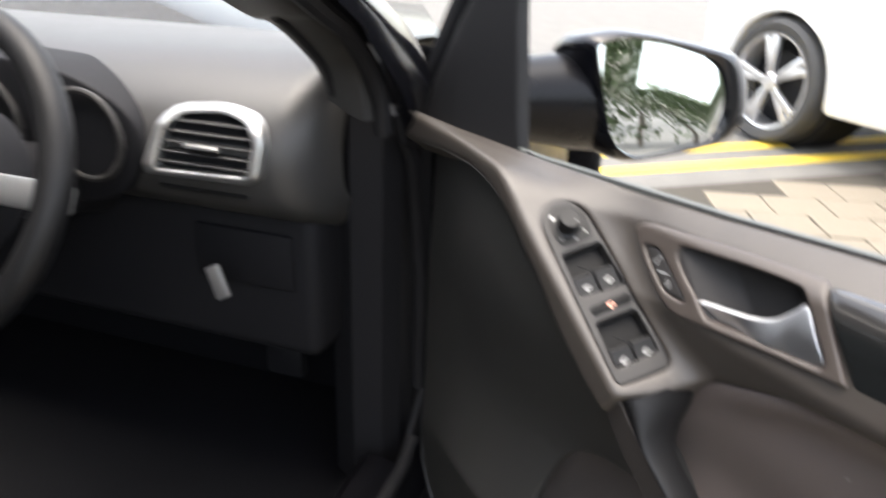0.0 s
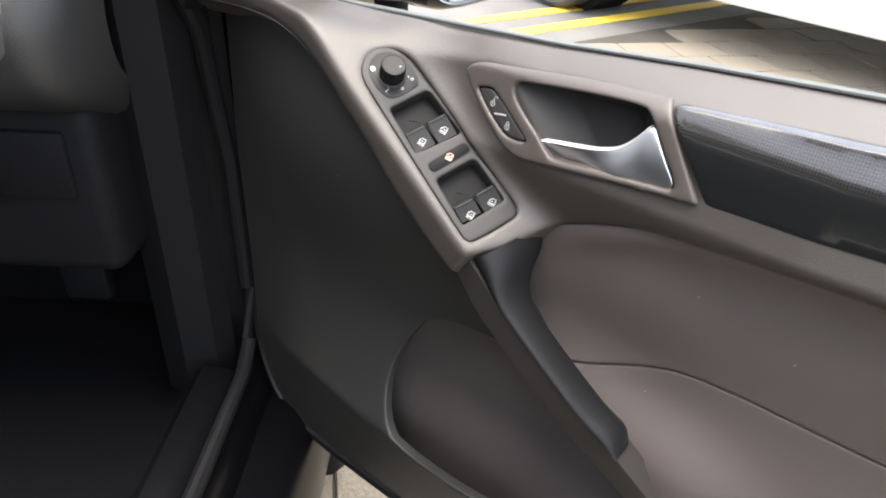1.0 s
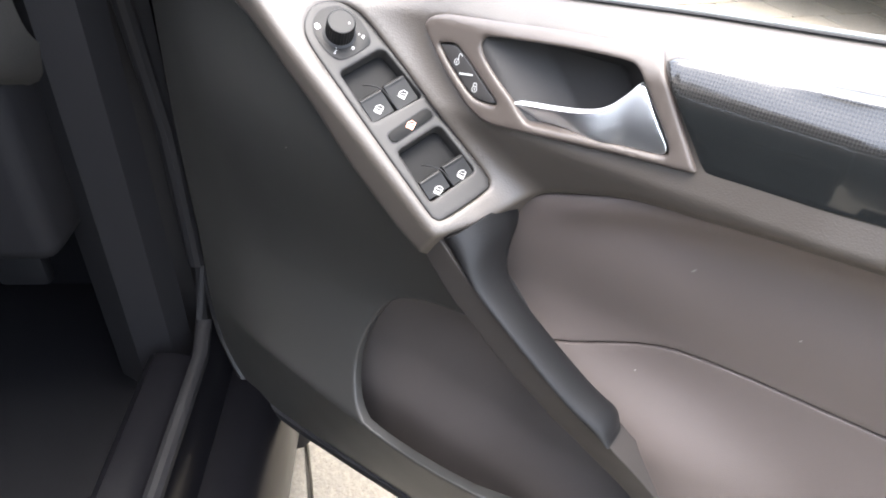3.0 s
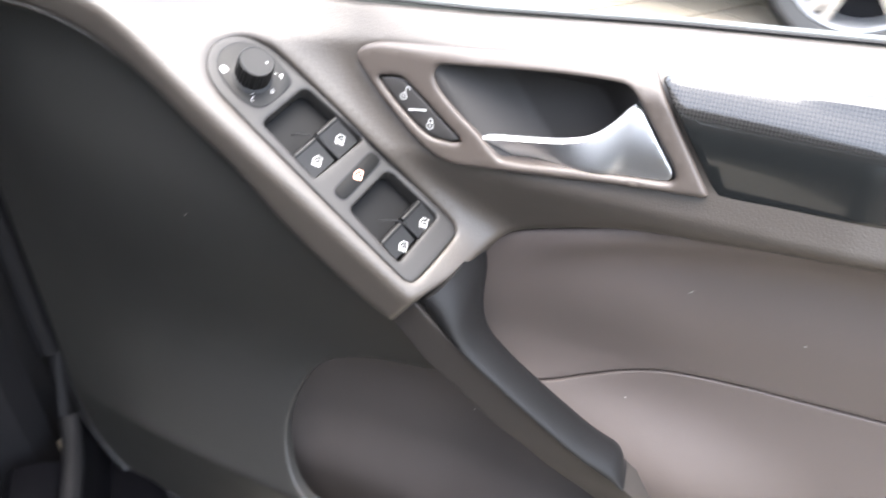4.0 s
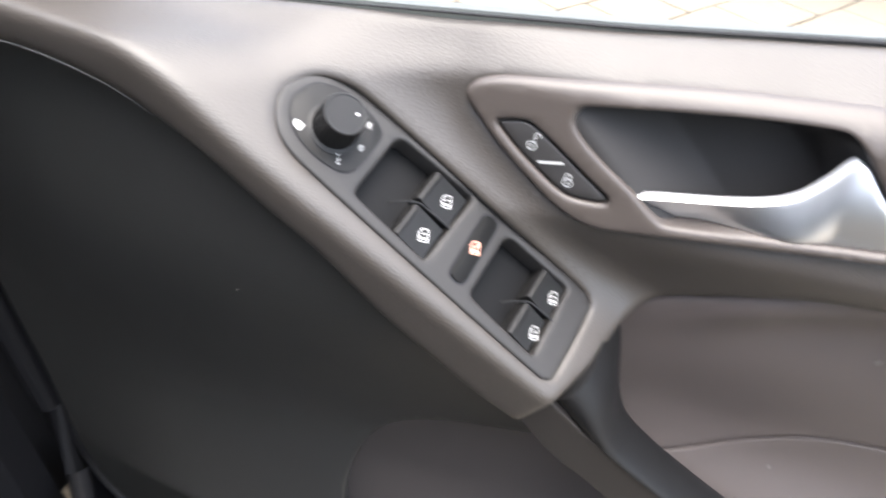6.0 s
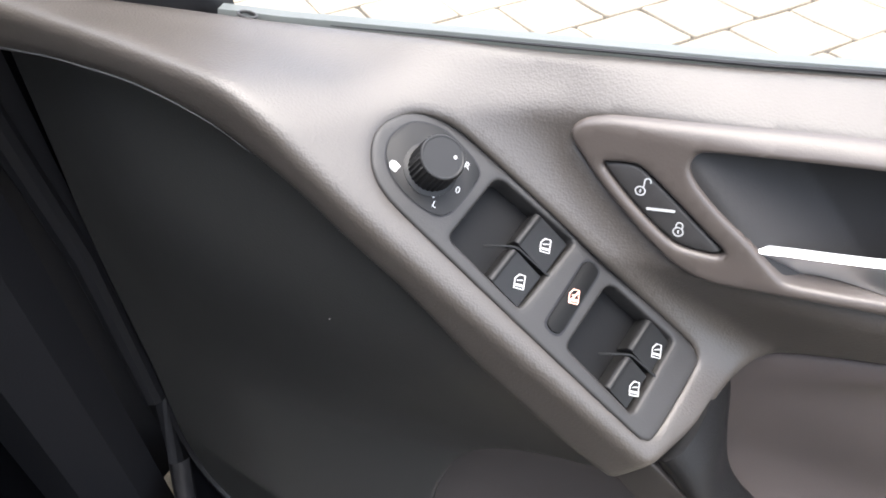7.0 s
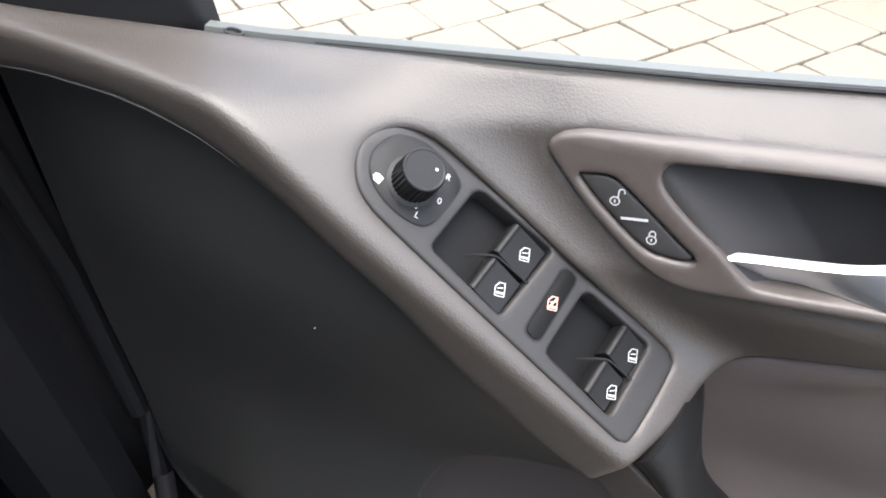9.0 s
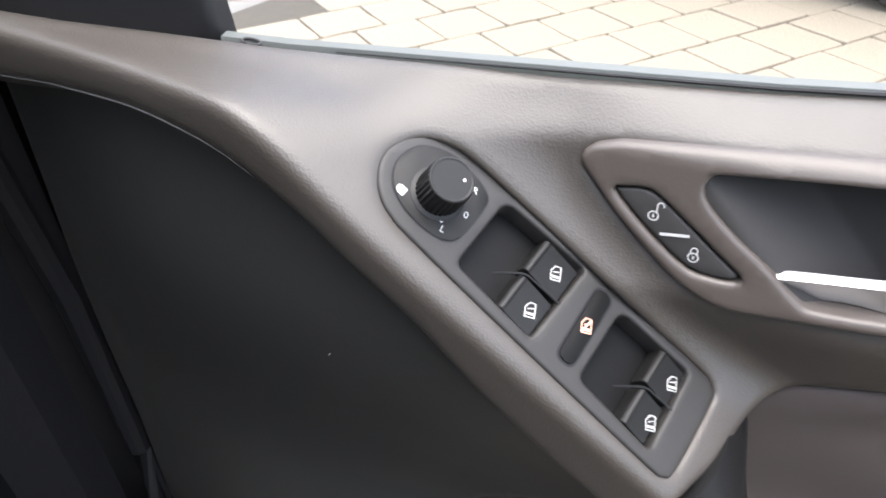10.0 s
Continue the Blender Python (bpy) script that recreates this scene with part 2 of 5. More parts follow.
def tube(pts, radius, n=10, closed=False):
    """A round bar along points; radius: one number or one for each point."""
    bm = bmesh.new()
    p = [Vector(q) for q in pts]
    k = len(p)
    rings = []
    up = Vector((0.13, 0.21, 0.97))
    for i in range(k):
        a = p[(i - 1) % k] if closed or i else p[0]
        b = p[(i + 1) % k] if closed or i < k - 1 else p[-1]
        t = (b - a).normalized()
        s = t.cross(up).normalized()
        u = s.cross(t)
        r = radius[i] if isinstance(radius, (list, tuple)) else radius
        rings.append([bm.verts.new(p[i] + r * (math.cos(2 * math.pi * j / n) * s + math.sin(2 * math.pi * j / n) * u)) for j in range(n)])
    for i in range(k if closed else k - 1):
        a, b = rings[i], rings[(i + 1) % k]
        for j in range(n):
            bm.faces.new((a[j], a[(j + 1) % n], b[(j + 1) % n], b[j]))
    if not closed:
        bm.faces.new(rings[0][::-1])
        bm.faces.new(rings[-1])
    return bm


def prism(outline, d0, d1, to3, bevel=0.0, seg=2):
    """A plate with the outline (u, v), from depth d0 to d1 along to3's third axis; d1 is the seen side."""
    bm = bmesh.new()
    a = [bm.verts.new(to3(u, v, d0)) for u, v in outline]
    b = [bm.verts.new(to3(u, v, d1)) for u, v in outline]
    n = len(a)
    bm.faces.new(a[::-1])
    top = bm.faces.new(b)
    for i in range(n):
        bm.faces.new((a[i], a[(i + 1) % n], b[(i + 1) % n], b[i]))
    if bevel:
        bmesh.ops.bevel(bm, geom=list(top.edges), offset=bevel, segments=seg, profile=0.5, affect='EDGES')
    return bm


# ---------------------------------------------------------------- the opened door
# x runs along the door from its hinge, y outwards through it, z up
door = thing("car_door", "opened black car door with a taupe and charcoal inner lining", "car door")

BELT_X = [-0.40, -0.25, -0.15, 0.05, 0.15, 0.40, 0.80]
BELT_Y = [-0.004, 0.000, 0.014, 0.030, 0.032, 0.034, 0.034]
BELT_Z = [0.932, 0.926, 0.9205, 0.922, 0.928, 0.938, 0.954]
EDGE_X = [-0.40, -0.25, -0.155, -0.107, -0.08, -0.04, 0.04, 0.10]
EDGE_Y = [-0.010, -0.026, -0.044, -0.053, -0.057, -0.060, -0.066, -0.068]
FLAT_X = [-0.40, -0.25, -0.20, -0.155, -0.13, -0.107, -0.06]
FLAT_Z = [0.931, 0.927, 0.9255, 0.922, 0.919, 0.9125, 0.912]


def smooth_interp(x, px, py, w=0.018):
    return sum(np.interp(x + o * w, px, py) * k for o, k in ((-1, 1), (-0.5, 2), (0, 2), (0.5, 2), (1, 1))) / 8


def face_depth(x, z):
    """The door's upper face: the ledge under the window and the upright part under it."""
    zb, yb = np.interp(x, BELT_X, BELT_Z), np.interp(x, BELT_X, BELT_Y)
    q = np.clip((z - 0.900) / (zb - 0.900), 0, 1.2)
    up = -0.003 + (yb + 0.003) * q ** (1.8 - 0.5 * sstep(0.01, -0.04, x))
    low = np.interp(z, [0.77, 0.80, 0.815, 0.83, 0.842, 0.85, 0.858, 0.90], [0.000, -0.003, -0.006, -0.011, -0.0155, -0.0175, -0.015, -0.003])
    skew = 0.0985 * (np.clip(x, -0.02, 0.25) - 0.09) * (1 - sstep(0.908, 0.932, z)) * sstep(-0.09, -0.015, x)
    return np.where(z > 0.90, up, low) - skew


def trim_gap(x, y, z):
    """Positive in front of the trim, negative inside it."""
    edge = smooth_interp(x, EDGE_X, EDGE_Y)
    plane = O.z - (NX.x * (x - O.x) + NX.y * (y - O.y)) / NX.z
    flat = smooth_interp(x, FLAT_X, FLAT_Z) - 0.10 * y
    pod = smax((z - smin(plane, flat, 0.012)) * 0.9, edge - y, 0.006)
    face = (face_depth(x, z) - y) * 0.75
    return smin(face, pod, 0.020)


LOW_EDGE = [(-0.385, 0.900), (-0.265, 0.9085), (-0.227, 0.9105), (-0.193, 0.911), (-0.163, 0.907), (-0.141, 0.9005), (-0.1115, 0.885), (-0.0866, 0.866), (-0.062, 0.847), (-0.036, 0.8205), (-0.009, 0.798), (0.012, 0.782), (0.0315, 0.770)]
low = spline(LOW_EDGE, 6)
crease = spline([(0.0625, 0.7925), (0.0735, 0.7990), (0.0860, 0.8075), (0.1010, 0.8145), (0.1280, 0.8260), (0.1550, 0.8350), (0.1967, 0.8412), (0.2352, 0.8462), (0.28, 0.8488), (0.50, 0.852), (0.76, 0.854)], 6)
belt = np.array([(x, np.interp(x, BELT_X, BELT_Z)) for x in np.linspace(0.76, -0.385, 60)])
O, LX, WX = Vector((-0.0046, -0.0292, 0.8441)), Vector((0.7951, -0.0934, -0.5992)), Vector((0.3002, 0.9191, 0.2551))
LX.normalize()
NX = LX.cross(WX).normalized()
WX = NX.cross(LX)


def on_pod(l, w, n):
    """A place on the switch console, in millimetres along it, across it and above it."""
    return O + (LX * l + WX * w + NX * n) * 0.001


def pod_arr(u, v, d):
    o, a, b, c = (np.array(q) for q in (O, LX, WX, NX))
    return o + 0.001 * (u[:, None] * a + v[:, None] * b - d[:, None] * c)


POD_OUT = spline([(-98.8, -7), (-98.3, 2), (-93, 11.5), (-84, 17.5), (-74, 20.2), (-53, 21), (15, 22), (58, 22.6), (66.5, 20.5), (69.8, 14.5), (70, -20), (66.5, -26), (59, -27), (0, -26.5), (-65, -25.2), (-80, -24), (-88.5, -20.8), (-95, -14.8)], 4, closed=True)
BEZ = np.vstack([spline([(-0.0050, 0.8860), (-0.0137, 0.8955), (-0.0107, 0.9012), (-0.0030, 0.9042), (0.0075, 0.9058), (0.0470, 0.9090), (0.0900, 0.9125), (0.1430, 0.9152)], 4)[3:],
                 rounded([(0.1430, 0.9152), (0.1466, 0.9150), (0.1845, 0.8643), (0.1445, 0.8610)], 0.0012, 3)[4:12],
                 spline([(0.1445, 0.8610), (0.1070, 0.8567), (0.0670, 0.8525), (0.0490, 0.8512), (0.0340, 0.8556), (0.0202, 0.8645), (0.0030, 0.8780), (-0.0050, 0.8860)], 4)[:-1]])
TA = radians(35)


def lean(x, y, z):
    """Plan of the upper trim, seen from above and inside."""
    return np.stack([x, y * math.sin(TA) + z * math.cos(TA)], 1)


def lean_place(u, v, s):
    return np.stack([u, s * math.cos(TA) + v * math.sin(TA), v * math.cos(TA) - s * math.sin(TA)], 1)


def lean_depth(u, v):
    """How far along the slanted axis the trim's surface lies."""
    lo, hi = np.full_like(u, -1.2), np.full_like(u, -0.2)
    for _ in range(46):
        mid = (lo + hi) / 2
        p = lean_place(u, v, mid)
        far = trim_gap(p[:, 0], p[:, 1], p[:, 2]) < 0
        hi = np.where(far, mid, hi)
        lo = np.where(far, lo, mid)
    return (lo + hi) / 2


def trim_depth(x, z):
    lo, hi = np.full_like(x, -0.2), np.full_like(x, 0.1)
    for _ in range(40):
        mid = (lo + hi) / 2
        far = trim_gap(x, mid, z) < 0
        hi = np.where(far, mid, hi)
        lo = np.where(far, lo, mid)
    return (lo + hi) / 2


def on_trim(line):
    line = np.array(line)
    return lean(line[:, 0], trim_depth(line[:, 0], line[:, 1]), line[:, 1])


belt_y = np.interp(belt[:, 0], BELT_X, BELT_Y)
upper = np.vstack([on_trim(low), on_trim(crease), lean(belt[:, 0], belt_y, belt[:, 1])])
pod_rim = np.array([on_pod(u * 0.985, v * 0.96, 0) for u, v in POD_OUT])
pod_hole = lean(pod_rim[:, 0], pod_rim[:, 1], pod_rim[:, 2])
bez_mid = BEZ.mean(0)
bez_hole = on_trim(bez_mid + (BEZ - bez_mid) * np.array([0.97, 0.90]))
panel("upper_trim", upper, lean_depth, M_TRIM, door, "taupe grained soft plastic", holes=[pod_hole, bez_hole], step=0.003, fine=0.0028, r=0.004, back=0.03, hole_back=0.003, to3=lean_place)

# Pale tube along the seam; its colour paints the edge highlight.
seam_pts = [(x, float(np.interp(x, EDGE_X, EDGE_Y)) + 0.0015, z - 0.0012) for x, z in low if x < -0.13]
part("seam_highlight", tube(seam_pts, [float(v) for v in np.interp(np.arange(len(seam_pts)), [0, len(seam_pts) * 0.6, len(seam_pts) - 1], [0.0005, 0.0005, 0.0001])], 6), M_SEAM, door, "thin pale line painting the edge highlight on the lining seam")

# bezel round the inner handle, with the lock buttons
REC = spline([(0.0335, 0.8935), (0.0350, 0.8985), (0.0420, 0.9010), (0.0900, 0.9060), (0.1273, 0.9080), (0.1370, 0.9062), (0.1430, 0.9005), (0.1545, 0.8868), (0.1650, 0.8745), (0.1663, 0.8690), (0.1606, 0.8665), (0.1180, 0.8628), (0.0820, 0.8590), (0.0732, 0.8612), (0.0617, 0.8702), (0.0482, 0.8790), (0.0375, 0.8875)], 3, closed=True)
LOCK = spline([(0.0008, 0.8872), (0.0038, 0.8889), (0.0127, 0.8902), (0.0183, 0.8883), (0.0310, 0.8800), (0.0430, 0.8717), (0.0535, 0.8643), (0.0500, 0.8620), (0.0420, 0.8617), (0.0345, 0.8626), (0.0252, 0.8676), (0.0118, 0.8772)], 3, closed=True)


def bezel_depth(x, z):
    return face_depth(x, z) - 0.0035


panel("handle_bezel", BEZ, bezel_depth, M_BEZEL, door, "smooth taupe bezel", holes=[REC, LOCK], step=0.003, fine=0.002, r=0.0022, back=0.012, hole_back=0.012)


def recess_depth(x, z):
    left = (x - 0.030 - (0.900 - z) * 1.02) * 0.62
    right = (0.1745 - (z - 0.860) * 0.74 - x) * 0.9
    side = smin(smin(left, right, 0.003), (0.912 - z) * 1.5, 0.004)
    return face_depth(x, z) - 0.001 + np.clip(side, 0, 0.022)


def grown(loop, by):
    """The outline moved outwards by a distance."""
    t = np.roll(loop, -1, 0) - np.roll(loop, 1, 0)
    n = np.stack([-t[:, 1], t[:, 0]], 1) / np.linalg.norm(t, axis=1)[:, None]
    turn = np.sign((loop[:, 0] * np.roll(loop[:, 1], -1) - loop[:, 1] * np.roll(loop[:, 0], -1)).sum())
    return loop - n * by * turn


panel("handle_recess", grown(REC, 0.003), recess_depth, mat("slate_recess_plastic", (0.030, 0.0285, 0.0280), 0.6, spec=0.2, bump=0.08, scale=1200, vary=0.06), door, "charcoal handle recess", step=0.0025, r=0.001, back=0.004)

# lock buttons in the bezel
LOCK_IN = grown(LOCK, -0.0008)
M_LOCK = mat("umber_button_plastic", (0.034, 0.032, 0.031), 0.48, spec=0.3, bump=0.06, scale=1200)
panel("lock_switch", LOCK_IN, lambda x, z: face_depth(x, z) - 0.0022, M_LOCK, door, "charcoal central locking button", step=0.003, r=0.0012, back=0.008)


def on_bezel(u, v, d):
    """A place on the bezel's face; d metres in front of it."""
    return Vector((u, float(face_depth(np.array([u]), np.array([v]))[0]) - d, v))


def ring_strip(bm, pts, width, at, d=0.0026, closed=False):
    """A printed line of that width along (u, v) points."""
    p = np.array(pts, float)
    n = len(p)
    tangent = np.roll(p, -1, 0) - np.roll(p, 1, 0) if closed else np.gradient(p, axis=0)
    nrm = np.stack([-tangent[:, 1], tangent[:, 0]], 1) / (np.linalg.norm(tangent, axis=1)[:, None] + 1e-12) * width / 2
    a = [bm.verts.new(at(*q, d)) for q in p + nrm]
    b = [bm.verts.new(at(*q, d)) for q in p - nrm]
    for i in range(n if closed else n - 1):
        j = (i + 1) % n
        bm.faces.new((a[i], a[j], b[j], b[i]))


def padlock(cx, cz, opened):
    bm = bmesh.new()
    body = [(cx + 0.0019 * math.cos(t), cz + 0.0017 * math.sin(t)) for t in np.linspace(0, 2 * math.pi, 18, endpoint=False)]
    ring_strip(bm, body, 0.0005, on_bezel, closed=True)
    ox, oz = (0.0022, 0.0016) if opened else (0.0, 0.0)
    arch = [(cx + ox - 0.0012, cz + 0.0014), *[(cx + ox + 0.0012 * math.cos(t), cz + oz + 0.0026 + 0.0012 * math.sin(t)) for t in np.linspace(math.pi, 0, 9)], (cx + ox + 0.0012, cz + oz + (0.0021 if opened else 0.0014))]
    ring_strip(bm, arch, 0.0005, on_bezel)
    ring_strip(bm, [(cx, cz + 0.0007), (cx, cz - 0.0007)], 0.0006, on_bezel)
    return bm


part("unlock_symbol", padlock(0.0172, 0.8806, True), M_WHITE, door, "white printed open padlock", smooth=False)
part("lock_symbol", padlock(0.0347, 0.8682, False), M_WHITE, door, "white printed closed padlock", smooth=False)
bm = bmesh.new()
ring_strip(bm, [(0.0209, 0.8745), (0.0318, 0.8761)], 0.0011, on_bezel, d=0.0030)
part("divider_bar", bm, M_WHITE, door, "small white divider between the lock symbols", smooth=False)

# inner handle: a lever with a bright upper edge that sweeps up to its pivot
LEV_TOP = spline([(0.0632, 0.8668), (0.0750, 0.8688), (0.0921, 0.8713), (0.1060, 0.8736), (0.1162, 0.8763), (0.1225, 0.8790), (0.1280, 0.8830), (0.1345, 0.8900), (0.1385, 0.8955), (0.1412, 0.8980)], 5)
LEV_LOW = [(0.1614, 0.8668), (0.1180, 0.8627), (0.0830, 0.8590), (0.0765, 0.8588), (0.0690, 0.8622)]


def lever_depth(x, z):
    """A blade whose arm leans inwards to its lower edge, and whose broad end stands flat."""
    top = np.interp(x, LEV_TOP[:, 0], LEV_TOP[:, 1])
    arm = 1 - sstep(0.088, 0.128, x)
    lean_in = 0.30 * np.clip(top - z, 0, 0.03) * arm
    belly = 0.0022 * np.sin(np.clip((top - z) / 0.03, 0, 1) * 3.1416) * (1 - arm)
    return face_depth(x, top * arm + z * (1 - arm)) - 0.0006 + lean_in - belly


M_LEVER = mat("satin_silver_lever", (0.78, 0.79, 0.80), 0.36, metal=1.0, bump=0.02, scale=600, vary=0.04)
lever = panel("inner_handle", np.vstack([LEV_TOP, rounded([(0.1412, 0.8980), (0.1440, 0.8978), (0.1648, 0.8725), (0.1655, 0.8682), (0.1614, 0.8668)], 0.0018, 4)[5:20], LEV_LOW]), lever_depth, M_LEVER, door, "satin silver door release lever", step=0.0022, r=0.0008, back=0.0024)
rows = [[], [], [], [], []]
n = len(LEV_TOP)
for i, (x, z) in enumerate(LEV_TOP):
    dx, dz = LEV_TOP[min(i + 1, n - 1)] - LEV_TOP[max(i - 1, 0)]
    ln = math.hypot(dx, dz)
    px, pz = -dz / ln, dx / ln
    y0 = float(face_depth(np.array([x]), np.array([z]))[0]) - 0.0012
    wide = 0.0043 * min(1.0, 0.6 + i / 6)
    for row, (up, back) in zip(rows, ((-0.0012, 0.0010), (0.0, 0.0), (0.0004, 0.0006), (0.0010, wide), (-0.0030, wide + 0.0005))):
        row.append((x + px * up, y0 + back, z + pz * up))
verts = [q for row in rows for q in row]
faces = [(r * n + j, r * n + j + 1, r * n + n + j + 1, r * n + n + j) for r in range(4) for j in range(n - 1)] + [tuple(r * n for r in range(5)), tuple(r * n + n - 1 for r in range(4, -1, -1))]
finish("lever_edge", verts, faces, M_CHROME, lever, "bright satin upper edge", sharp=60)

# trim strip behind the bezel
STRIP = np.array([(0.1500, 0.9137), (0.1960, 0.9160), (0.2670, 0.9192), (0.74, 0.9390), (0.74, 0.8690), (0.2900, 0.8680), (0.2134, 0.8655), (0.1885, 0.8638)])


def strip_depth(x, z):
    t = np.clip((z - 0.863) / 0.053, 0, 1)
    return np.interp(t, [0, 0.5, 0.75, 1], [-0.0150, -0.0124, -0.0095, 0.0005]) - 0.002 - 0.0985 * (np.clip(x, 0.0, 0.25) - 0.13)


def carbon():
    m = mat("woven_gloss_trim", (0.012, 0.013, 0.013), 0.16, coat=0.5)
    n, l = m.node_tree.nodes, m.node_tree.links
    b = n["Principled BSDF"]
    tc = n.new("ShaderNodeTexCoord")
    mp = n.new("ShaderNodeMapping")
    mp.inputs["Rotation"].default_value = (0, radians(45), 0)
    mp.inputs["Scale"].default_value = (1, 0, 1)
    ck = n.new("ShaderNodeTexChecker")
    ck.inputs["Scale"].default_value = 840
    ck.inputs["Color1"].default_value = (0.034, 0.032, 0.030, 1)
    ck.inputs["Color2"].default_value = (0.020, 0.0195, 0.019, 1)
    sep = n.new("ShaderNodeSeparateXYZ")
    # Weave fades in by height; its lighter tones paint the lit upper third.
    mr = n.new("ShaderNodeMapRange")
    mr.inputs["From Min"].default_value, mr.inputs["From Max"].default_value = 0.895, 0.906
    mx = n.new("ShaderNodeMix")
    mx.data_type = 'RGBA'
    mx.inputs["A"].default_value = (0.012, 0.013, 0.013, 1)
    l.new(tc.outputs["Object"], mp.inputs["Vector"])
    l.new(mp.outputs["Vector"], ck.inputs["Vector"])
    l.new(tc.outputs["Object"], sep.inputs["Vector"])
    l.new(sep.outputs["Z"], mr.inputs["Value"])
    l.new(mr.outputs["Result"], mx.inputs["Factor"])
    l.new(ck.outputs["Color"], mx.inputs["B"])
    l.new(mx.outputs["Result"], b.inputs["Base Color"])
    return m


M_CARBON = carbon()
panel("trim_strip", rounded(STRIP, 0.0015, 2), strip_depth, M_CARBON, door, "gloss black strip with a woven pattern and painted sheen along its top", step=0.005, r=0.0015, back=0.012)

# arm pads
PAD_TOP = spline([(0.066, 0.7875), (0.0750, 0.7965), (0.0870, 0.8045), (0.1020, 0.8115), (0.1290, 0.8230), (0.1560, 0.8320), (0.1970, 0.8382), (0.2355, 0.8432), (0.28, 0.8458), (0.50, 0.849), (0.76, 0.851)], 6)
SEAM = spline([(0.098, 0.677), (0.1035, 0.684), (0.112, 0.689), (0.130, 0.6945), (0.152, 0.704), (0.176, 0.7145), (0.200, 0.7215), (0.240, 0.7245), (0.290, 0.7235), (0.50, 0.720), (0.76, 0.718)], 5)


CREST = spline([(0.022, 0.801), (0.048, 0.780), (0.068, 0.763), (0.090, 0.744), (0.115, 0.726), (0.139, 0.708), (0.156, 0.692), (0.174, 0.674), (0.202, 0.638), (0.240, 0.588), (0.30, 0.51)], 6)


def pad_depth(x, z):
    d = way_along(np.stack([x, z], 1), CREST)
    hollow = 0.004 * sstep(0.085, 0.0, d) * sstep(0.81, 0.77, z) * sstep(0.66, 0.70, z)
    swell = 0.019 * sstep(0.728, 0.640, z) * (0.5 + 0.5 * sstep(0.10, 0.01, d))
    crown = 0.004 * np.sin(np.clip((z - 0.715) / 0.115, 0, 1) * 3.1416) ** 2
    under = np.interp(x, PAD_TOP[:, 0], PAD_TOP[:, 1]) - z
    roll = 0.013 * np.exp(-((under - 0.006) / 0.016) ** 2) * sstep(0.075, 0.14, x)
    rise = 0.010 * sstep(0.705, 0.645, z) * sstep(0.100, 0.0, d)
    return 0.001 - crown + hollow - swell - roll - rise


panel("upper_pad", np.vstack([PAD_TOP, SEAM[::-1], [(0.046, 0.70), (0.040, 0.752), (0.046, 0.776)]]), pad_depth, M_PAD, door, "taupe vinyl door pad", step=0.005, r=0.0020, back=0.03)
panel("lower_pad", np.vstack([SEAM + np.array([0, -0.0013]), [(0.76, 0.50), (0.26, 0.50), (0.215, 0.585), (0.175, 0.630), (0.125, 0.668)]]), pad_depth, M_PAD, door, "taupe vinyl lower pad", step=0.005, r=0.0007, back=0.03)

# pull handle: a bar that runs down from the switch console
GRIP_L = spline([(0.205, 0.595), (0.167, 0.634), (0.139, 0.659), (0.117, 0.680), (0.095, 0.696), (0.069, 0.720), (0.052, 0.734), (0.031, 0.761)], 5)


BORDER = spline([(0.0300, 0.7980), (0.0475, 0.780), (0.072, 0.756), (0.097, 0.735), (0.1435, 0.6975), (0.162, 0.6835), (0.1745, 0.6755), (0.1825, 0.6705)], 8)
slope = np.gradient(BORDER, axis=0)
slope = np.stack([-slope[:, 1], slope[:, 0]], 1) / np.linalg.norm(slope, axis=1)[:, None]


def cover_depth(x, z):
    """The cover's face beside the bar; it falls back to the left and towards its lower end."""
    d = way_along(np.stack([x, z], 1), BORDER)
    return -0.0585 + 0.17 * (np.sqrt(np.minimum(d, 0) ** 2 + 0.003 ** 2) - 0.003) + 0.006 * sstep(0.70, 0.64, z) + 0.010 * sstep(0.672, 0.60, z)


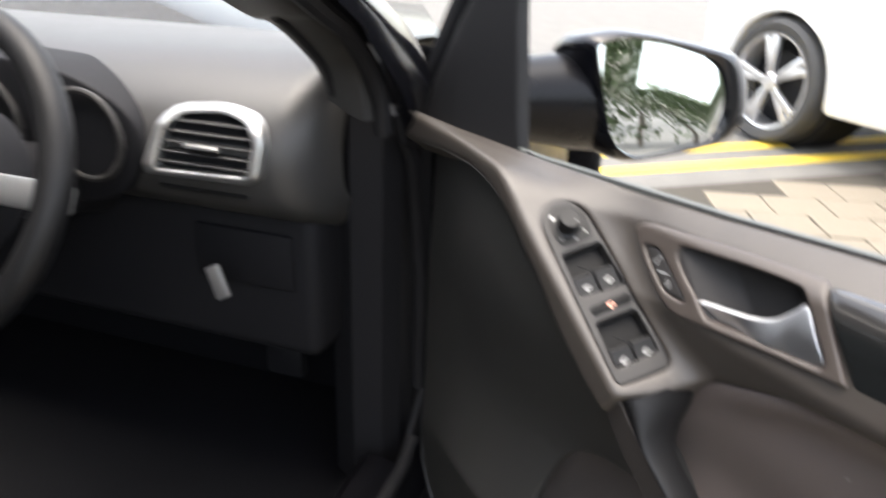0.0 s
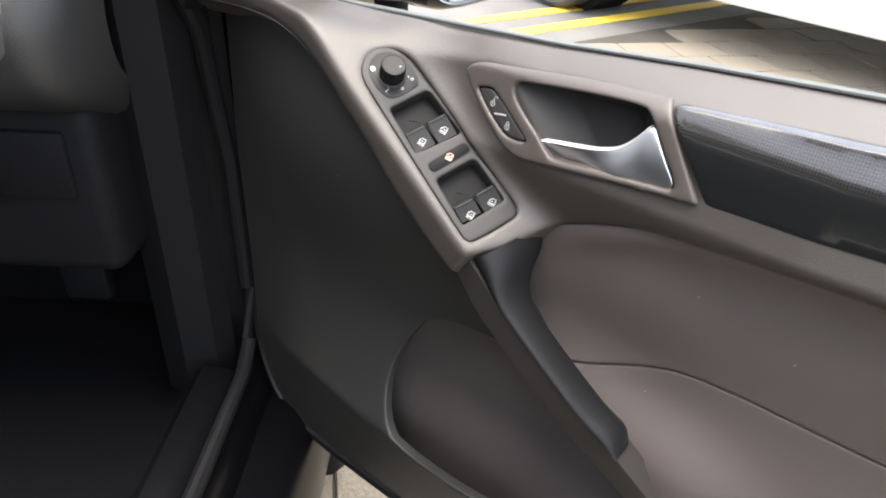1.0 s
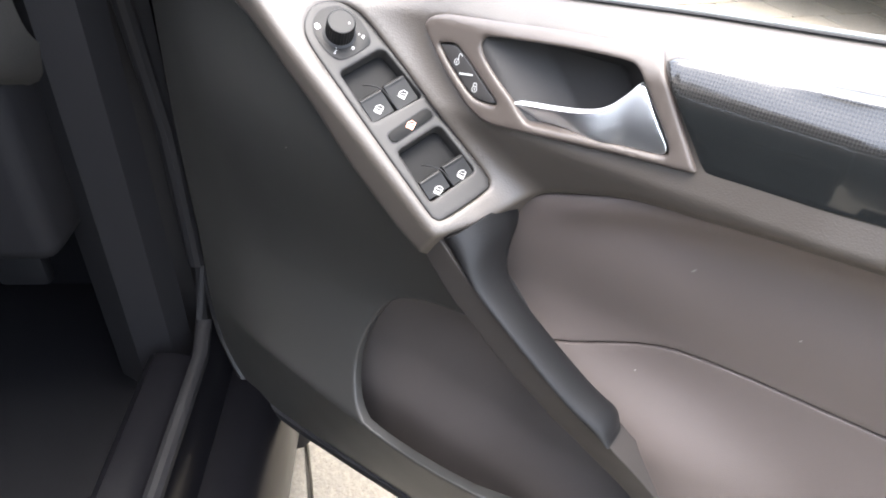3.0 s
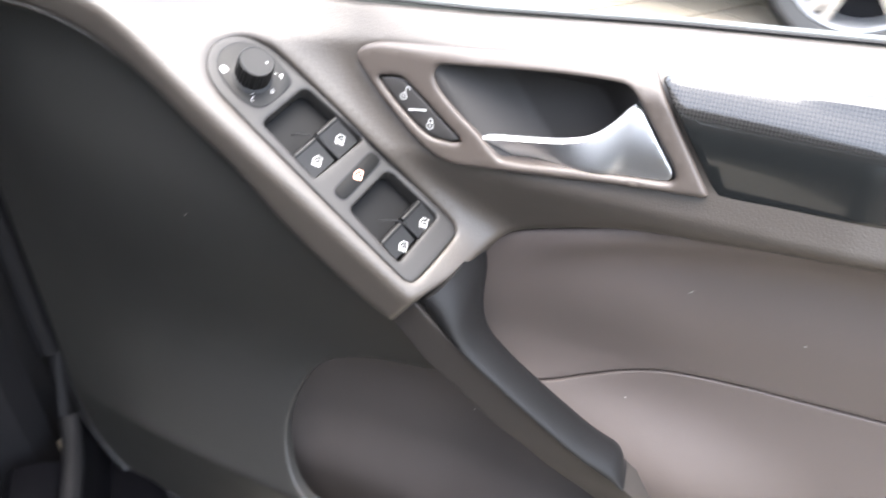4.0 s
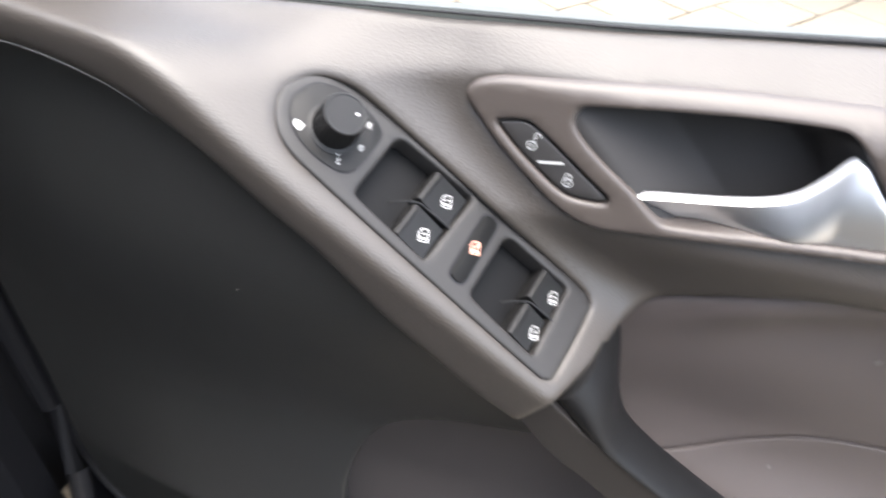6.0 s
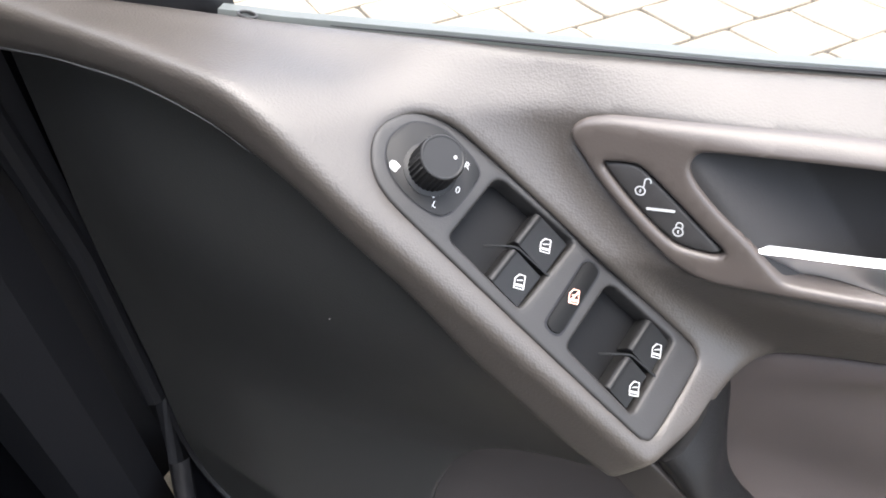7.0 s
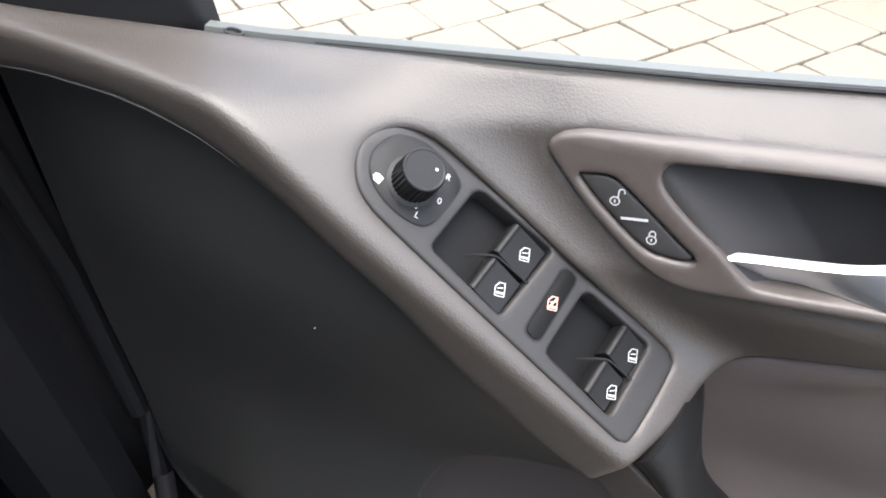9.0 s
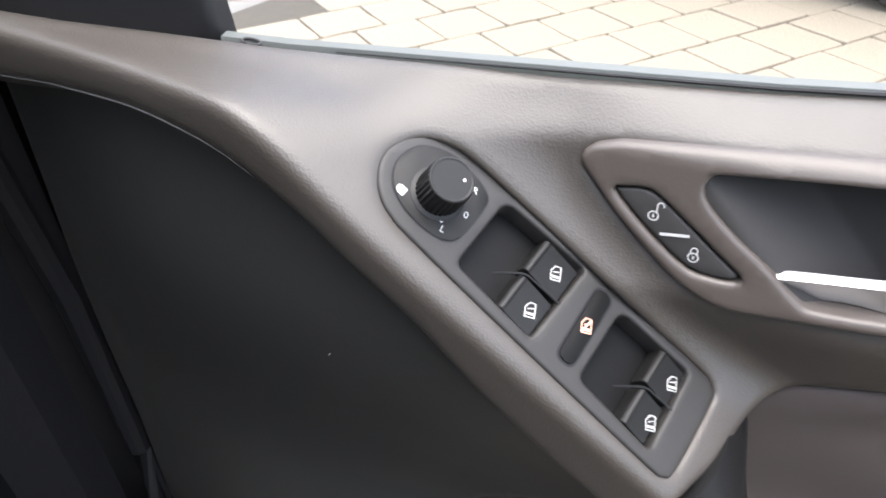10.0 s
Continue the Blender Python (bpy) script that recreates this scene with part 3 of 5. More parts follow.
def pull_bar():
    """A bar with a rounded section that hangs clear of the pad and swells into a head under the console."""
    bar = [k for k in range(len(BORDER)) if BORDER[k, 1] < 0.7845]
    run = np.concatenate([[0], np.cumsum(np.linalg.norm(np.diff(BORDER[bar], axis=0), axis=1))])
    at = [0.0, 0.012, 0.022, 0.031, 0.040, 0.052, 0.075, 0.110, 0.140, 0.158, run[-1] - 0.012, run[-1] - 0.005, run[-1]]
    wide = smooth_interp(run, at, [0.0260, 0.0245, 0.0205, 0.0140, 0.0092, 0.0072, 0.0066, 0.0068, 0.0084, 0.0102, 0.0100, 0.0062, 0.0010], 0.006)
    deep = smooth_interp(run, at, [-0.004, -0.005, -0.010, -0.022, -0.034, -0.041, -0.043, -0.043, -0.043, -0.042, -0.040, -0.043, -0.048], 0.006)
    rows = []
    for i, k in enumerate(bar):
        w, e = float(wide[i]), float(deep[i])
        lay = float(sstep(0.035, 0.0, run[i]))
        px, pz = slope[k] * (1 - lay) + np.array([0.83, 0.56]) * lay
        top = -0.0622 + 0.003 * lay + 0.006 * float(sstep(0.70, 0.64, BORDER[k, 1]))
        sec = [(-0.0012, top + 0.012), (0.0, top + 0.0045), (0.06 * w, top + 0.0024), (0.16 * w, top + 0.0008)]
        for q in np.linspace(0, 90, 9):
            sec.append((w * (0.28 + 0.72 * math.sin(radians(q))), top + (e - top) * (1 - math.cos(radians(q)))))
        sec += [(0.92 * w, e + 0.004), (0.70 * w, e + 0.008), (0.35 * w, e + 0.008), (-0.0012, e + 0.004)]
        rows.append([(BORDER[k, 0] + px * p, y, BORDER[k, 1] + pz * p) for p, y in sec])
    n = len(rows[0])
    faces = [(i * n + j, i * n + (j + 1) % n, (i + 1) * n + (j + 1) % n, (i + 1) * n + j) for i in range(len(rows) - 1) for j in range(n)]
    faces += [tuple(range(n))[::-1], tuple(range((len(rows) - 1) * n, len(rows) * n))]
    return finish("pull_handle", [q for row in rows for q in row], faces, M_GRIP, door, "charcoal soft-touch pull handle with a swollen head", sharp=50)


pull_bar()
far = spline([(0.1825, 0.6705), (0.202, 0.640), (0.235, 0.588), (0.250, 0.565)], 5)
cover = np.vstack([BORDER[BORDER[:, 1] < 0.7835][:-1], far])
panel("handle_side_cover", np.vstack([[(0.222, 0.575)], GRIP_L, [(0.0296, 0.7690)], cover + np.array([-0.0004, -0.0005])]), cover_depth, M_COVER, door, "grey-brown side cover of the pull handle", step=0.003, r=0.0008, back=0.022)

# lower lining with the storage pocket
FOLD_X = [-0.40, -0.36, -0.24, -0.14, -0.05, 0.03, 0.20, 0.80]
FOLD_Z = [0.462, 0.473, 0.500, 0.502, 0.506, 0.515, 0.53, 0.53]
FOLD_Y = [0.034, 0.030, -0.008, -0.024, -0.036, -0.046, -0.05, -0.05]
VALE_Y = [0.036, 0.034, 0.014, 0.008, 0.012, 0.016, 0.018, 0.018]
HEAD_Y = [0.034, 0.030, -0.012, -0.036, -0.046, -0.050, -0.050, -0.05]


def lining_depth(x, z):
    fz, fy, vy, hy = (smooth_interp(x, FOLD_X, p, 0.03) for p in (FOLD_Z, FOLD_Y, VALE_Y, HEAD_Y))
    below = 0.034 + (fy - 0.034) * np.clip((z - 0.31) / (fz - 0.31), 0, 1) ** 0.85
    above = fy + (vy - fy) * np.sin(np.clip((z - fz) / 0.125, 0, 1) * 1.5708)
    head = vy + (hy - vy) * sstep(0.61, 0.83, z)
    y = np.where(z > 0.62, head, above)
    return np.where(z < fz, below, y)


POCKET = spline([(0.10, 0.664), (0.055, 0.662), (0.022, 0.660), (-0.012, 0.656), (-0.046, 0.640), (-0.069, 0.612), (-0.0840, 0.5735), (-0.0835, 0.540), (-0.066, 0.512), (-0.030, 0.502), (0.03, 0.510), (0.13, 0.530), (0.25, 0.55), (0.25, 0.62)], 6, closed=True)
LINING = np.vstack([low[low[:, 0] > -0.335][::-1] + np.array([0, -0.0015]), spline([(-0.337, 0.897), (-0.340, 0.855), (-0.346, 0.804), (-0.358, 0.728), (-0.3640, 0.643), (-0.3635, 0.57), (-0.362, 0.473), (-0.352, 0.39), (-0.318, 0.335), (-0.25, 0.318), (-0.156, 0.314), (-0.047, 0.315), (0.2, 0.315), (0.70, 0.32)], 5), [(0.74, 0.50), (0.16, 0.56), (0.13, 0.60)], GRIP_L[12:]])
panel("lower_lining", LINING, lining_depth, M_DARK, door, "charcoal moulded lower lining", holes=[POCKET], step=0.006, fine=0.004, r=0.0025, back=0.02, hole_back=0.008)


def pocket_depth(x, z):
    return 0.036 + 0.006 * sstep(0.03, -0.06, x) - 0.016 * sstep(0.05, 0.14, x) - 0.02 * sstep(0.55, 0.47, z)


panel("storage_pocket", [(-0.15, 0.37), (0.40, 0.37), (0.40, 0.60), (0.16, 0.72), (0.04, 0.76), (-0.15, 0.76)], pocket_depth, M_POCKET, door, "taupe lined door pocket", step=0.008, r=0, back=0.01)

# switch console
console = panel("switch_console", POD_OUT, lambda u, v: np.zeros_like(u) - 0.6, M_SWITCH, door, "graphite switch console",
                holes=[rounded([(-50.5, 16.5), (-7.2, 19), (-9.0, -21), (-49.8, -19.4)], [5, 2, 2, 3]), rounded([(15.2, 16.5), (54.6, 17.6), (56, -21.4), (16, -19.4)], [5, 2, 2, 3])], step=3.0, fine=2.0, r=1.6, back=9, hole_back=9, to3=pod_arr)


def pod_bm(outline, n0, n1, bevel=0.0):
    return prism([tuple(q) for q in outline], n0, n1, on_pod, bevel * 0.001)


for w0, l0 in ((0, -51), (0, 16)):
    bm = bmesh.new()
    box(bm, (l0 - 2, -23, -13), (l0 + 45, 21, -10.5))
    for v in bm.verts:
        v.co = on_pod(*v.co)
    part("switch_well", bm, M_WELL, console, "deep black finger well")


def window_switch(l0, w0, w1, wide):
    """A rocker: a ribbed finger edge standing over the well and a sloping face with its printed sign."""
    bm = bmesh.new()
    prof = [(l0, -10), (l0, -2.0), (l0 + 1.2, -0.6), (l0 + 2.4, -0.4), (l0 + 3.2, -1.2), (l0 + wide, -2.6), (l0 + wide, -10)]
    a = [bm.verts.new(on_pod(l, w0, n)) for l, n in prof]
    b = [bm.verts.new(on_pod(l, w1, n)) for l, n in prof]
    k = len(prof)
    for i in range(k):
        bm.faces.new((a[i], a[(i + 1) % k], b[(i + 1) % k], b[i]))
    bm.faces.new(a[::-1])
    bm.faces.new(b)
    bmesh.ops.bevel(bm, geom=[e for e in bm.edges], offset=0.0003, segments=1, affect='EDGES')
    sw = part("window_switch", bm, M_BUTTON, console, "black rocker window switch", sharp=30)
    return sw


def window_sign(lc, wc, material, n=-1.7, size=1.0, crossed=False):
    """The printed sign: a car window's outline with a raised pane and a heavy sill."""
    bm = bmesh.new()
    at = lambda u, v, d: on_pod(lc + (u * 0.87 - v * 0.5) * size, wc + (u * 0.5 + v * 0.87) * size, n - 0.075 * (u * 0.87 - v * 0.5) * size)
    ring_strip(bm, [(-2.3, -2.9), (2.2, -2.9), (2.2, 2.9), (-0.5, 2.9), (-2.3, 0.9)], 0.55, at, closed=True)
    ring_strip(bm, [(-1.9, -1.5), (1.9, -1.5)], 0.9, at)
    ring_strip(bm, [(-1.3, 0.3), (1.6, 0.9)], 0.4, at)
    if crossed:
        ring_strip(bm, [(-2.0, -2.5), (2.0, 2.4)], 0.7, at)
        ring_strip(bm, [(-1.9, -1.6), (1.9, -1.6)], 1.2, at)
    return part("window_symbol", bm, material, console, "small printed window sign", smooth=False)


for l0, le in ((-28.0, 19.6), (39.2, 15.6)):
    window_switch(l0, 0.2, 17.0, le)
    window_switch(l0 + 0.8, -19.8, -2.6, le - 1.6)
    window_sign(l0 + 12.0, 9.0, M_WHITE)
    window_sign(l0 + 12.5, -11.3, M_WHITE)
    part("switch_divider", tube([on_pod(l, w, n) for l, w, n in spline([(l0 - 8, -9.5, -4.5), (l0 - 3.5, -6.0, -1.2), (l0 + 2.0, -2.0, -0.3), (l0 + 8, -1.2, -0.6), (l0 + le + 2.0, -1.2, -0.1)], 4)], [0.00055] * 17, 6), M_BUTTON, console, "thin bent fin between the switches")
child = rounded([(0.9, 16.6), (8.8, 17.0), (10.6, -18.6), (2.8, -19.0)], 3.6, 6)
part("button_groove", pod_bm(rounded([(-0.1, 17.6), (9.8, 18.0), (11.6, -19.6), (1.8, -20.0)], 4.4, 6), -1, 0.75), M_RUBBER, console, "black groove round the lockout button")
part("lockout_button", pod_bm(child, -3, 1.5, 0.6), mat("matt_black_button", (0.006, 0.006, 0.006), 0.6, spec=0.15, bump=0.05, scale=1200), console, "black oblong window lockout button")
window_sign(5.8, -0.9, M_RED, n=1.75, crossed=True)

# mirror adjuster
plate = spline([(-93.0, -5.5), (-92, 4.5), (-87.4, 10.2), (-78.3, 14.3), (-66, 14.2), (-59, 12.3), (-56, 8), (-55.3, -7), (-56.9, -13.6), (-61, -16.8), (-70, -18.4), (-80, -17.4), (-88, -13.6)], 3, closed=True)
M_PLATE = mat("dark_plate_plastic", (0.0105, 0.0102, 0.0100), 0.5, spec=0.24, bump=0.08, scale=1200)
part("plate_groove", pod_bm(np.array(plate) * 1.0 + (np.array(plate) - np.array(plate).mean(0)) * 0.035, -1, 0.75), M_RUBBER, console, "dark groove round the adjuster plate")
part("adjuster_plate", pod_bm(plate, -1, 1.1, 0.3), M_PLATE, console, "graphite mirror adjuster plate")
KC = (-73.1, -3.1)
bm = bmesh.new()
rings = []
NK = 60
for rr, hh, teeth in ((11.4, 0.6, 0), (11.4, 1.3, 0), (10.4, 1.8, 0), (9.9, 2.0, 1), (9.5, 14.6, 1), (9.2, 15.5, 0), (8.8, 15.95, 0), (8.4, 16.0, 0), (7.9, 15.75, 0)):
    rings.append([bm.verts.new(on_pod(KC[0] + (rr - teeth * 0.6 * (j % 2)) * math.cos(2 * math.pi * j / NK), KC[1] + (rr - teeth * 0.6 * (j % 2)) * math.sin(2 * math.pi * j / NK), hh)) for j in range(NK)])
for a, b in zip(rings[:-1], rings[1:]):
    for j in range(NK):
        bm.faces.new((a[j], a[(j + 1) % NK], b[(j + 1) % NK], b[j]))
bm.faces.new(rings[-1])
part("adjuster_knob", bm, M_BUTTON, console, "black ribbed round mirror knob", sharp=25)
bm = bmesh.new()
bm.faces.new([bm.verts.new(on_pod(KC[0] + 3.6 + 0.7 * math.cos(t), KC[1] + 3.5 + 0.7 * math.sin(t), 15.85)) for t in np.linspace(0, 6.283, 14, endpoint=False)])
part("knob_dot", bm, M_WHITE, console, "white pointer dot", smooth=False)


def pod_text(body, l, w, size, turn, n=1.25):
    """Printed characters on the adjuster plate."""
    cu = bpy.data.curves.new("print", 'FONT')
    cu.body, cu.size, cu.align_x, cu.align_y = body, size * 0.001, 'CENTER', 'CENTER'
    ob = new("tmp", cu)
    dg = bpy.context.evaluated_depsgraph_get()
    me = bpy.data.meshes.new_from_object(ob.evaluated_get(dg))
    bpy.data.objects.remove(ob)
    q = on_pod(l, w, n)
    a = radians(turn)
    ux = LX * math.cos(a) + WX * math.sin(a)
    uy = -LX * math.sin(a) + WX * math.cos(a)
    me.transform(Matrix(((ux.x, uy.x, NX.x, q.x), (ux.y, uy.y, NX.y, q.y), (ux.z, uy.z, NX.z, q.z), (0, 0, 0, 1))))
    me.materials.append(M_WHITE)
    o = new("adjuster_mark", me)
    o.parent = console
    return tagged(o, "white printed mark")


pod_text("R", -63.0, 9.2, 4.0, 14)
pod_text("0", -59.4, -1.8, 4.0, 20)
pod_text("L", -62.7, -13.4, 4.0, 14)
for l, w in ((-66.0, 8.0), (-65.0, -11.2)):
    bm = bmesh.new()
    bm.faces.new([bm.verts.new(on_pod(l + 0.5 * math.cos(t), w + 0.5 * math.sin(t), 1.25)) for t in np.linspace(0, 6.283, 10, endpoint=False)])
    part("adjuster_mark", bm, M_WHITE, console, smooth=False)
bm = bmesh.new()
bm.faces.new([bm.verts.new(on_pod(-84.5 + 2.2 * u, -13.0 + 2.2 * v, 1.25)) for u, v in ((-1, -0.2), (-0.4, -0.8), (0.9, -0.8), (0.9, 0.8), (-0.3, 0.9), (-1, 0.5))])
part("mirror_symbol", bm, M_WHITE, console, "white printed mirror sign", smooth=False)

# window seal along the belt
def along_belt(x0, x1, n, dy, dz):
    return [(x, float(np.interp(x, BELT_X, BELT_Y)) + dy, float(np.interp(x, BELT_X, BELT_Z)) + dz) for x in np.linspace(x0, x1, n)]


def ribbon(name, rows, material, parent, label=""):
    """A strip lofted between lines of equal length."""
    verts = [q for row in rows for q in row]
    n = len(rows[0])
    faces = [(i * n + j, i * n + j + 1, (i + 1) * n + j + 1, (i + 1) * n + j) for i in range(len(rows) - 1) for j in range(n - 1)]
    return finish(name, verts, faces, material, parent, label, sharp=40)


ribbon("window_seal", [along_belt(-0.180, 0.74, 60, *o) for o in ((0.003, -0.008), (0.0035, -0.0012), (0.0045, 0.0010), (0.0095, 0.0016), (0.0115, 0.0), (0.012, -0.02))], M_SEAL, door, "grey rubber window seal")
ribbon("outer_skin", [along_belt(-0.42, 0.74, 30, 0.046, -0.046), along_belt(-0.42, 0.74, 30, 0.070, -0.075), along_belt(-0.42, 0.74, 30, 0.125, -0.15), along_belt(-0.42, 0.74, 30, 0.140, -0.3), along_belt(-0.42, 0.74, 30, 0.13, -0.48), along_belt(-0.42, 0.74, 30, 0.09, -0.60)], M_PAINT, door, "black painted outer panel")
ribbon("outer_seal", [along_belt(-0.21, 0.74, 30, *o) for o in ((0.026, -0.06), (0.027, -0.028), (0.034, -0.028), (0.046, -0.046))], M_SEAL, door, "grey outer window seal")
SKIRT = spline([(-0.385, 0.93), (-0.385, 0.80), (-0.382, 0.60), (-0.378, 0.47), (-0.366, 0.385), (-0.328, 0.322), (-0.255, 0.304), (-0.156, 0.300), (-0.047, 0.300), (0.2, 0.300), (0.74, 0.305)], 6)
ribbon("door_shell", [[(x, y, z + b) for x, z in SKIRT] for y, b in ((0.045, 0.012), (0.036, 0.002), (0.044, -0.006), (0.09, -0.008), (0.10, 0.0))], M_PAINT, door, "black painted door frame edge")
ribbon("edge_seal", [[(x + 0.012, y, z + b) for x, z in SKIRT] for y, b in ((0.040, 0.030), (0.026, 0.018), (0.026, 0.008), (0.042, 0.004))], M_RUBBER, door, "black rubber door seal")
bm = bmesh.new()
box(bm, (-0.36, 0.05, 0.31), (0.74, 0.085, 0.855), 0.004)
part("door_core", bm, M_BLACK, door, "black inner structure")
bm = tube([(-0.1640 + 0.0052 * math.cos(t), 0.0135 + 0.0027 * math.sin(t) - 0.0012 * math.cos(t), 0.9226) for t in np.linspace(0, 2 * math.pi, 24, endpoint=False)], 0.0007, 8, closed=True)
part("lock_pin_guide", bm, M_SWITCH, door, "small grey ring on the ledge")

part("seal_gap", tube(along_belt(-0.125, 0.74, 50, 0.0018, 0.0001), [0.0003 + 0.0009 * min(1, k / 14) for k in range(50)], 6), M_RUBBER, door, "thin dark gap under the window seal")

# sail panel and window frame
SAIL = [(-0.338, 0.912), (-0.318, 0.972), (-0.27, 1.05), (-0.22, 1.13), (-0.20, 1.17), (-0.203, 1.06), (-0.184, 0.912)]
panel("sail_panel", rounded(SAIL, 0.004, 2), lambda x, z: np.clip(0.014 + 0.20 * (x + 0.21), 0.001, 0.03) + 0.03 * (z - 0.93), M_SAIL, door, "black mirror corner cover", step=0.008, r=0.004, back=0.010)
FR = [(-0.40, 0.93), (-0.32, 1.06), (-0.22, 1.19), (-0.08, 1.32), (0.12, 1.41), (0.40, 1.44), (0.72, 1.40)]
bm = tube([(x, 0.055, z) for x, z in spline(FR, 5)], 0.022, 8)
part("window_frame", bm, M_BLACK, door, "black window frame")
# ---------------------------------------------------------------- door mirror
# glass and housing lie across the door, turned a little towards the driver
MN = Vector((0.985, -0.17, 0.10)).normalized()
MU = Vector((0.17, 0.985, 0.0)).normalized()
MV = MN.cross(MU).normalized()
if MV.z < 0:
    MV = -MV
MC = Vector((-0.205, 0.262, 0.948))


def on_mirror(u, v, d):
    return MC + MU * u + MV * v + MN * d


mirror = thing("door_mirror", "black door mirror with a large rounded glass on the opened door", "door mirror")
GLASS = rounded([(-0.107, 0.064), (-0.068, 0.0725), (-0.010, 0.066), (0.074, 0.043), (0.092, 0.015), (0.099, -0.028), (0.074, -0.055), (0.006, -0.065), (-0.045, -0.067), (-0.078, -0.045), (-0.088, -0.012)], [0.014, 0.02, 0.02, 0.02, 0.02, 0.02, 0.02, 0.03, 0.03, 0.02, 0.02], 4)
bm = prism([tuple(q) for q in GLASS], 0.0, 0.003, on_mirror, 0.001)
part("mirror_glass", bm, M_MIRROR, mirror, "silvered mirror glass")
cen = GLASS.mean(0)
bm = bmesh.new()
rows = []
for s, d in ((1.0, 0.000), (1.01, 0.006), (1.04, 0.009), (1.08, 0.006), (1.14, -0.012), (1.13, -0.05), (1.0, -0.085), (0.6, -0.108), (0.2, -0.115)):
    rows.append([bm.verts.new(on_mirror(*(cen + (q - cen) * s + np.array([0.30 * (s - 1) * max(0.0, min(1.0, (q[0] - cen[0]) / 0.06)) if s > 1 else 0, 0])), d)) for q in GLASS])
for a, b in zip(rows[:-1], rows[1:]):
    for j in range(len(a)):
        bm.faces.new((a[j], a[(j + 1) % len(a)], b[(j + 1) % len(a)], b[j]))
bm.faces.new(rows[-1])
part("mirror_housing", bm, M_PAINT, mirror, "black housing")
bm = tube([on_mirror(-0.06, -0.004, -0.06), on_mirror(-0.10, -0.002, -0.055), on_mirror(-0.14, 0.002, -0.052), on_mirror(-0.18, 0.004, -0.050), on_mirror(-0.235, 0.004, -0.045)], [0.062, 0.058, 0.052, 0.047, 0.043], 20)
part("mirror_arm", bm, M_POST, mirror, "black mirror foot")

# specks of lint on the lining
M_LINT = mat("pale_lint", (0.30, 0.28, 0.26), 0.9)
for x, z, size, deep in ((0.175, 0.694, 0.0008, pad_depth), (0.194, 0.790, 0.0016, pad_depth), (0.262, 0.770, 0.0008, pad_depth), (-0.119, 0.788, 0.0009, lining_depth), (0.068, 0.60, 0.0010, pocket_depth)):
    y = float(deep(np.array([x]), np.array([z]))[0]) - 0.0003
    bm = tube([(x - size, y, z - size * 0.9), (x - size * 0.1, y - 0.0004, z + size * 0.1), (x + size * 0.6, y, z + size)], [0.0001, 0.00035, 0.00015], 5)
    tagged(part("lint_fleck", bm, M_LINT), "tiny pale lint fleck on the door lining", "lint", "lint flecks on the door")

# ---------------------------------------------------------------- the car, its driver's side
# in its own frame: x to the car's right, y to its front, z up
CAR = pose(-0.40, 0.05, 0, 0, 0, 36.87)
car = thing("car", "black hatchback with a dark cabin and an opened driver's door", "car", CAR)


def loft(name, rows, material, parent, label="", sharp=40):
    return ribbon(name, rows, material, parent, label)


DASH = spline([(0.42, 0.930), (0.30, 0.958), (0.12, 0.982), (-0.02, 0.986), (-0.10, 0.975), (-0.155, 0.950), (-0.187, 0.915), (-0.197, 0.87), (-0.18, 0.82), (-0.10, 0.775)], 5)
loft("dashboard", [[(a, b + db, z) for b, z in DASH] for a, db in ((-1.42, 0.0), (-0.9, 0.0), (-0.5, -0.0), (-0.115, 0.0), (-0.092, 0.010), (-0.075, 0.04), (-0.068, 0.09))], M_DASH, car, "charcoal grained dashboard")
bm = bmesh.new()
box(bm, (-1.42, -0.14, 0.60), (-0.09, -0.05, 0.80), 0.02, 3)
part("knee_panel", bm, M_BLACK, car, "black lower dashboard panel")
bm = bmesh.new()
box(bm, (-0.26, -0.147, 0.70), (-0.12, -0.135, 0.775), 0.004, 2)
part("fuse_cover", bm, M_BLACK, car, "black cover under the vent")
# side vent
VENT = rounded([(-0.272, 0.855), (-0.133, 0.858), (-0.118, 0.867), (-0.112, 0.910), (-0.128, 0.932), (-0.175, 0.940), (-0.234, 0.934), (-0.249, 0.917)], [0.006, 0.010, 0.010, 0.016, 0.016, 0.02, 0.012, 0.012], 4)
VIN = rounded([(-0.253, 0.864), (-0.131, 0.869), (-0.125, 0.906), (-0.136, 0.922), (-0.170, 0.931), (-0.223, 0.926), (-0.238, 0.914)], [0.004, 0.008, 0.012, 0.012, 0.015, 0.010, 0.010], 4)


def dash_y(z):
    return np.interp(z, [0.82, 0.87, 0.915, 0.95, 0.975], [-0.18, -0.197, -0.187, -0.155, -0.10])


vent = panel("air_vent", VENT, lambda u, v: dash_y(v) - 0.018, M_SILVER, car, "silver framed side air vent", holes=[VIN], step=0.004, r=0.004, back=0.020, hole_back=0.014)
for k in range(5):
    z = 0.874 + k * 0.0112
    y = float(dash_y(z))
    bm = bmesh.new()
    box(bm, (-0.252 + 0.27 * (z - 0.866), y - 0.013, z - 0.0012), (-0.128, y - 0.004, z + 0.0012), 0.0008, 1)
    part("vent_slat", bm, M_DASH, vent)
y = float(dash_y(0.895))
bm = bmesh.new()
box(bm, (-0.212, y - 0.020, 0.892), (-0.168, y - 0.008, 0.8965), 0.002, 2)
part("vent_slider", bm, M_SILVER, vent, "silver slider")
panel("vent_shaft", VIN, lambda u, v: dash_y(v) - 0.003, M_BLACK, vent, "dark vent shaft", step=0.01, r=0, back=0.002)
bm = bmesh.new()
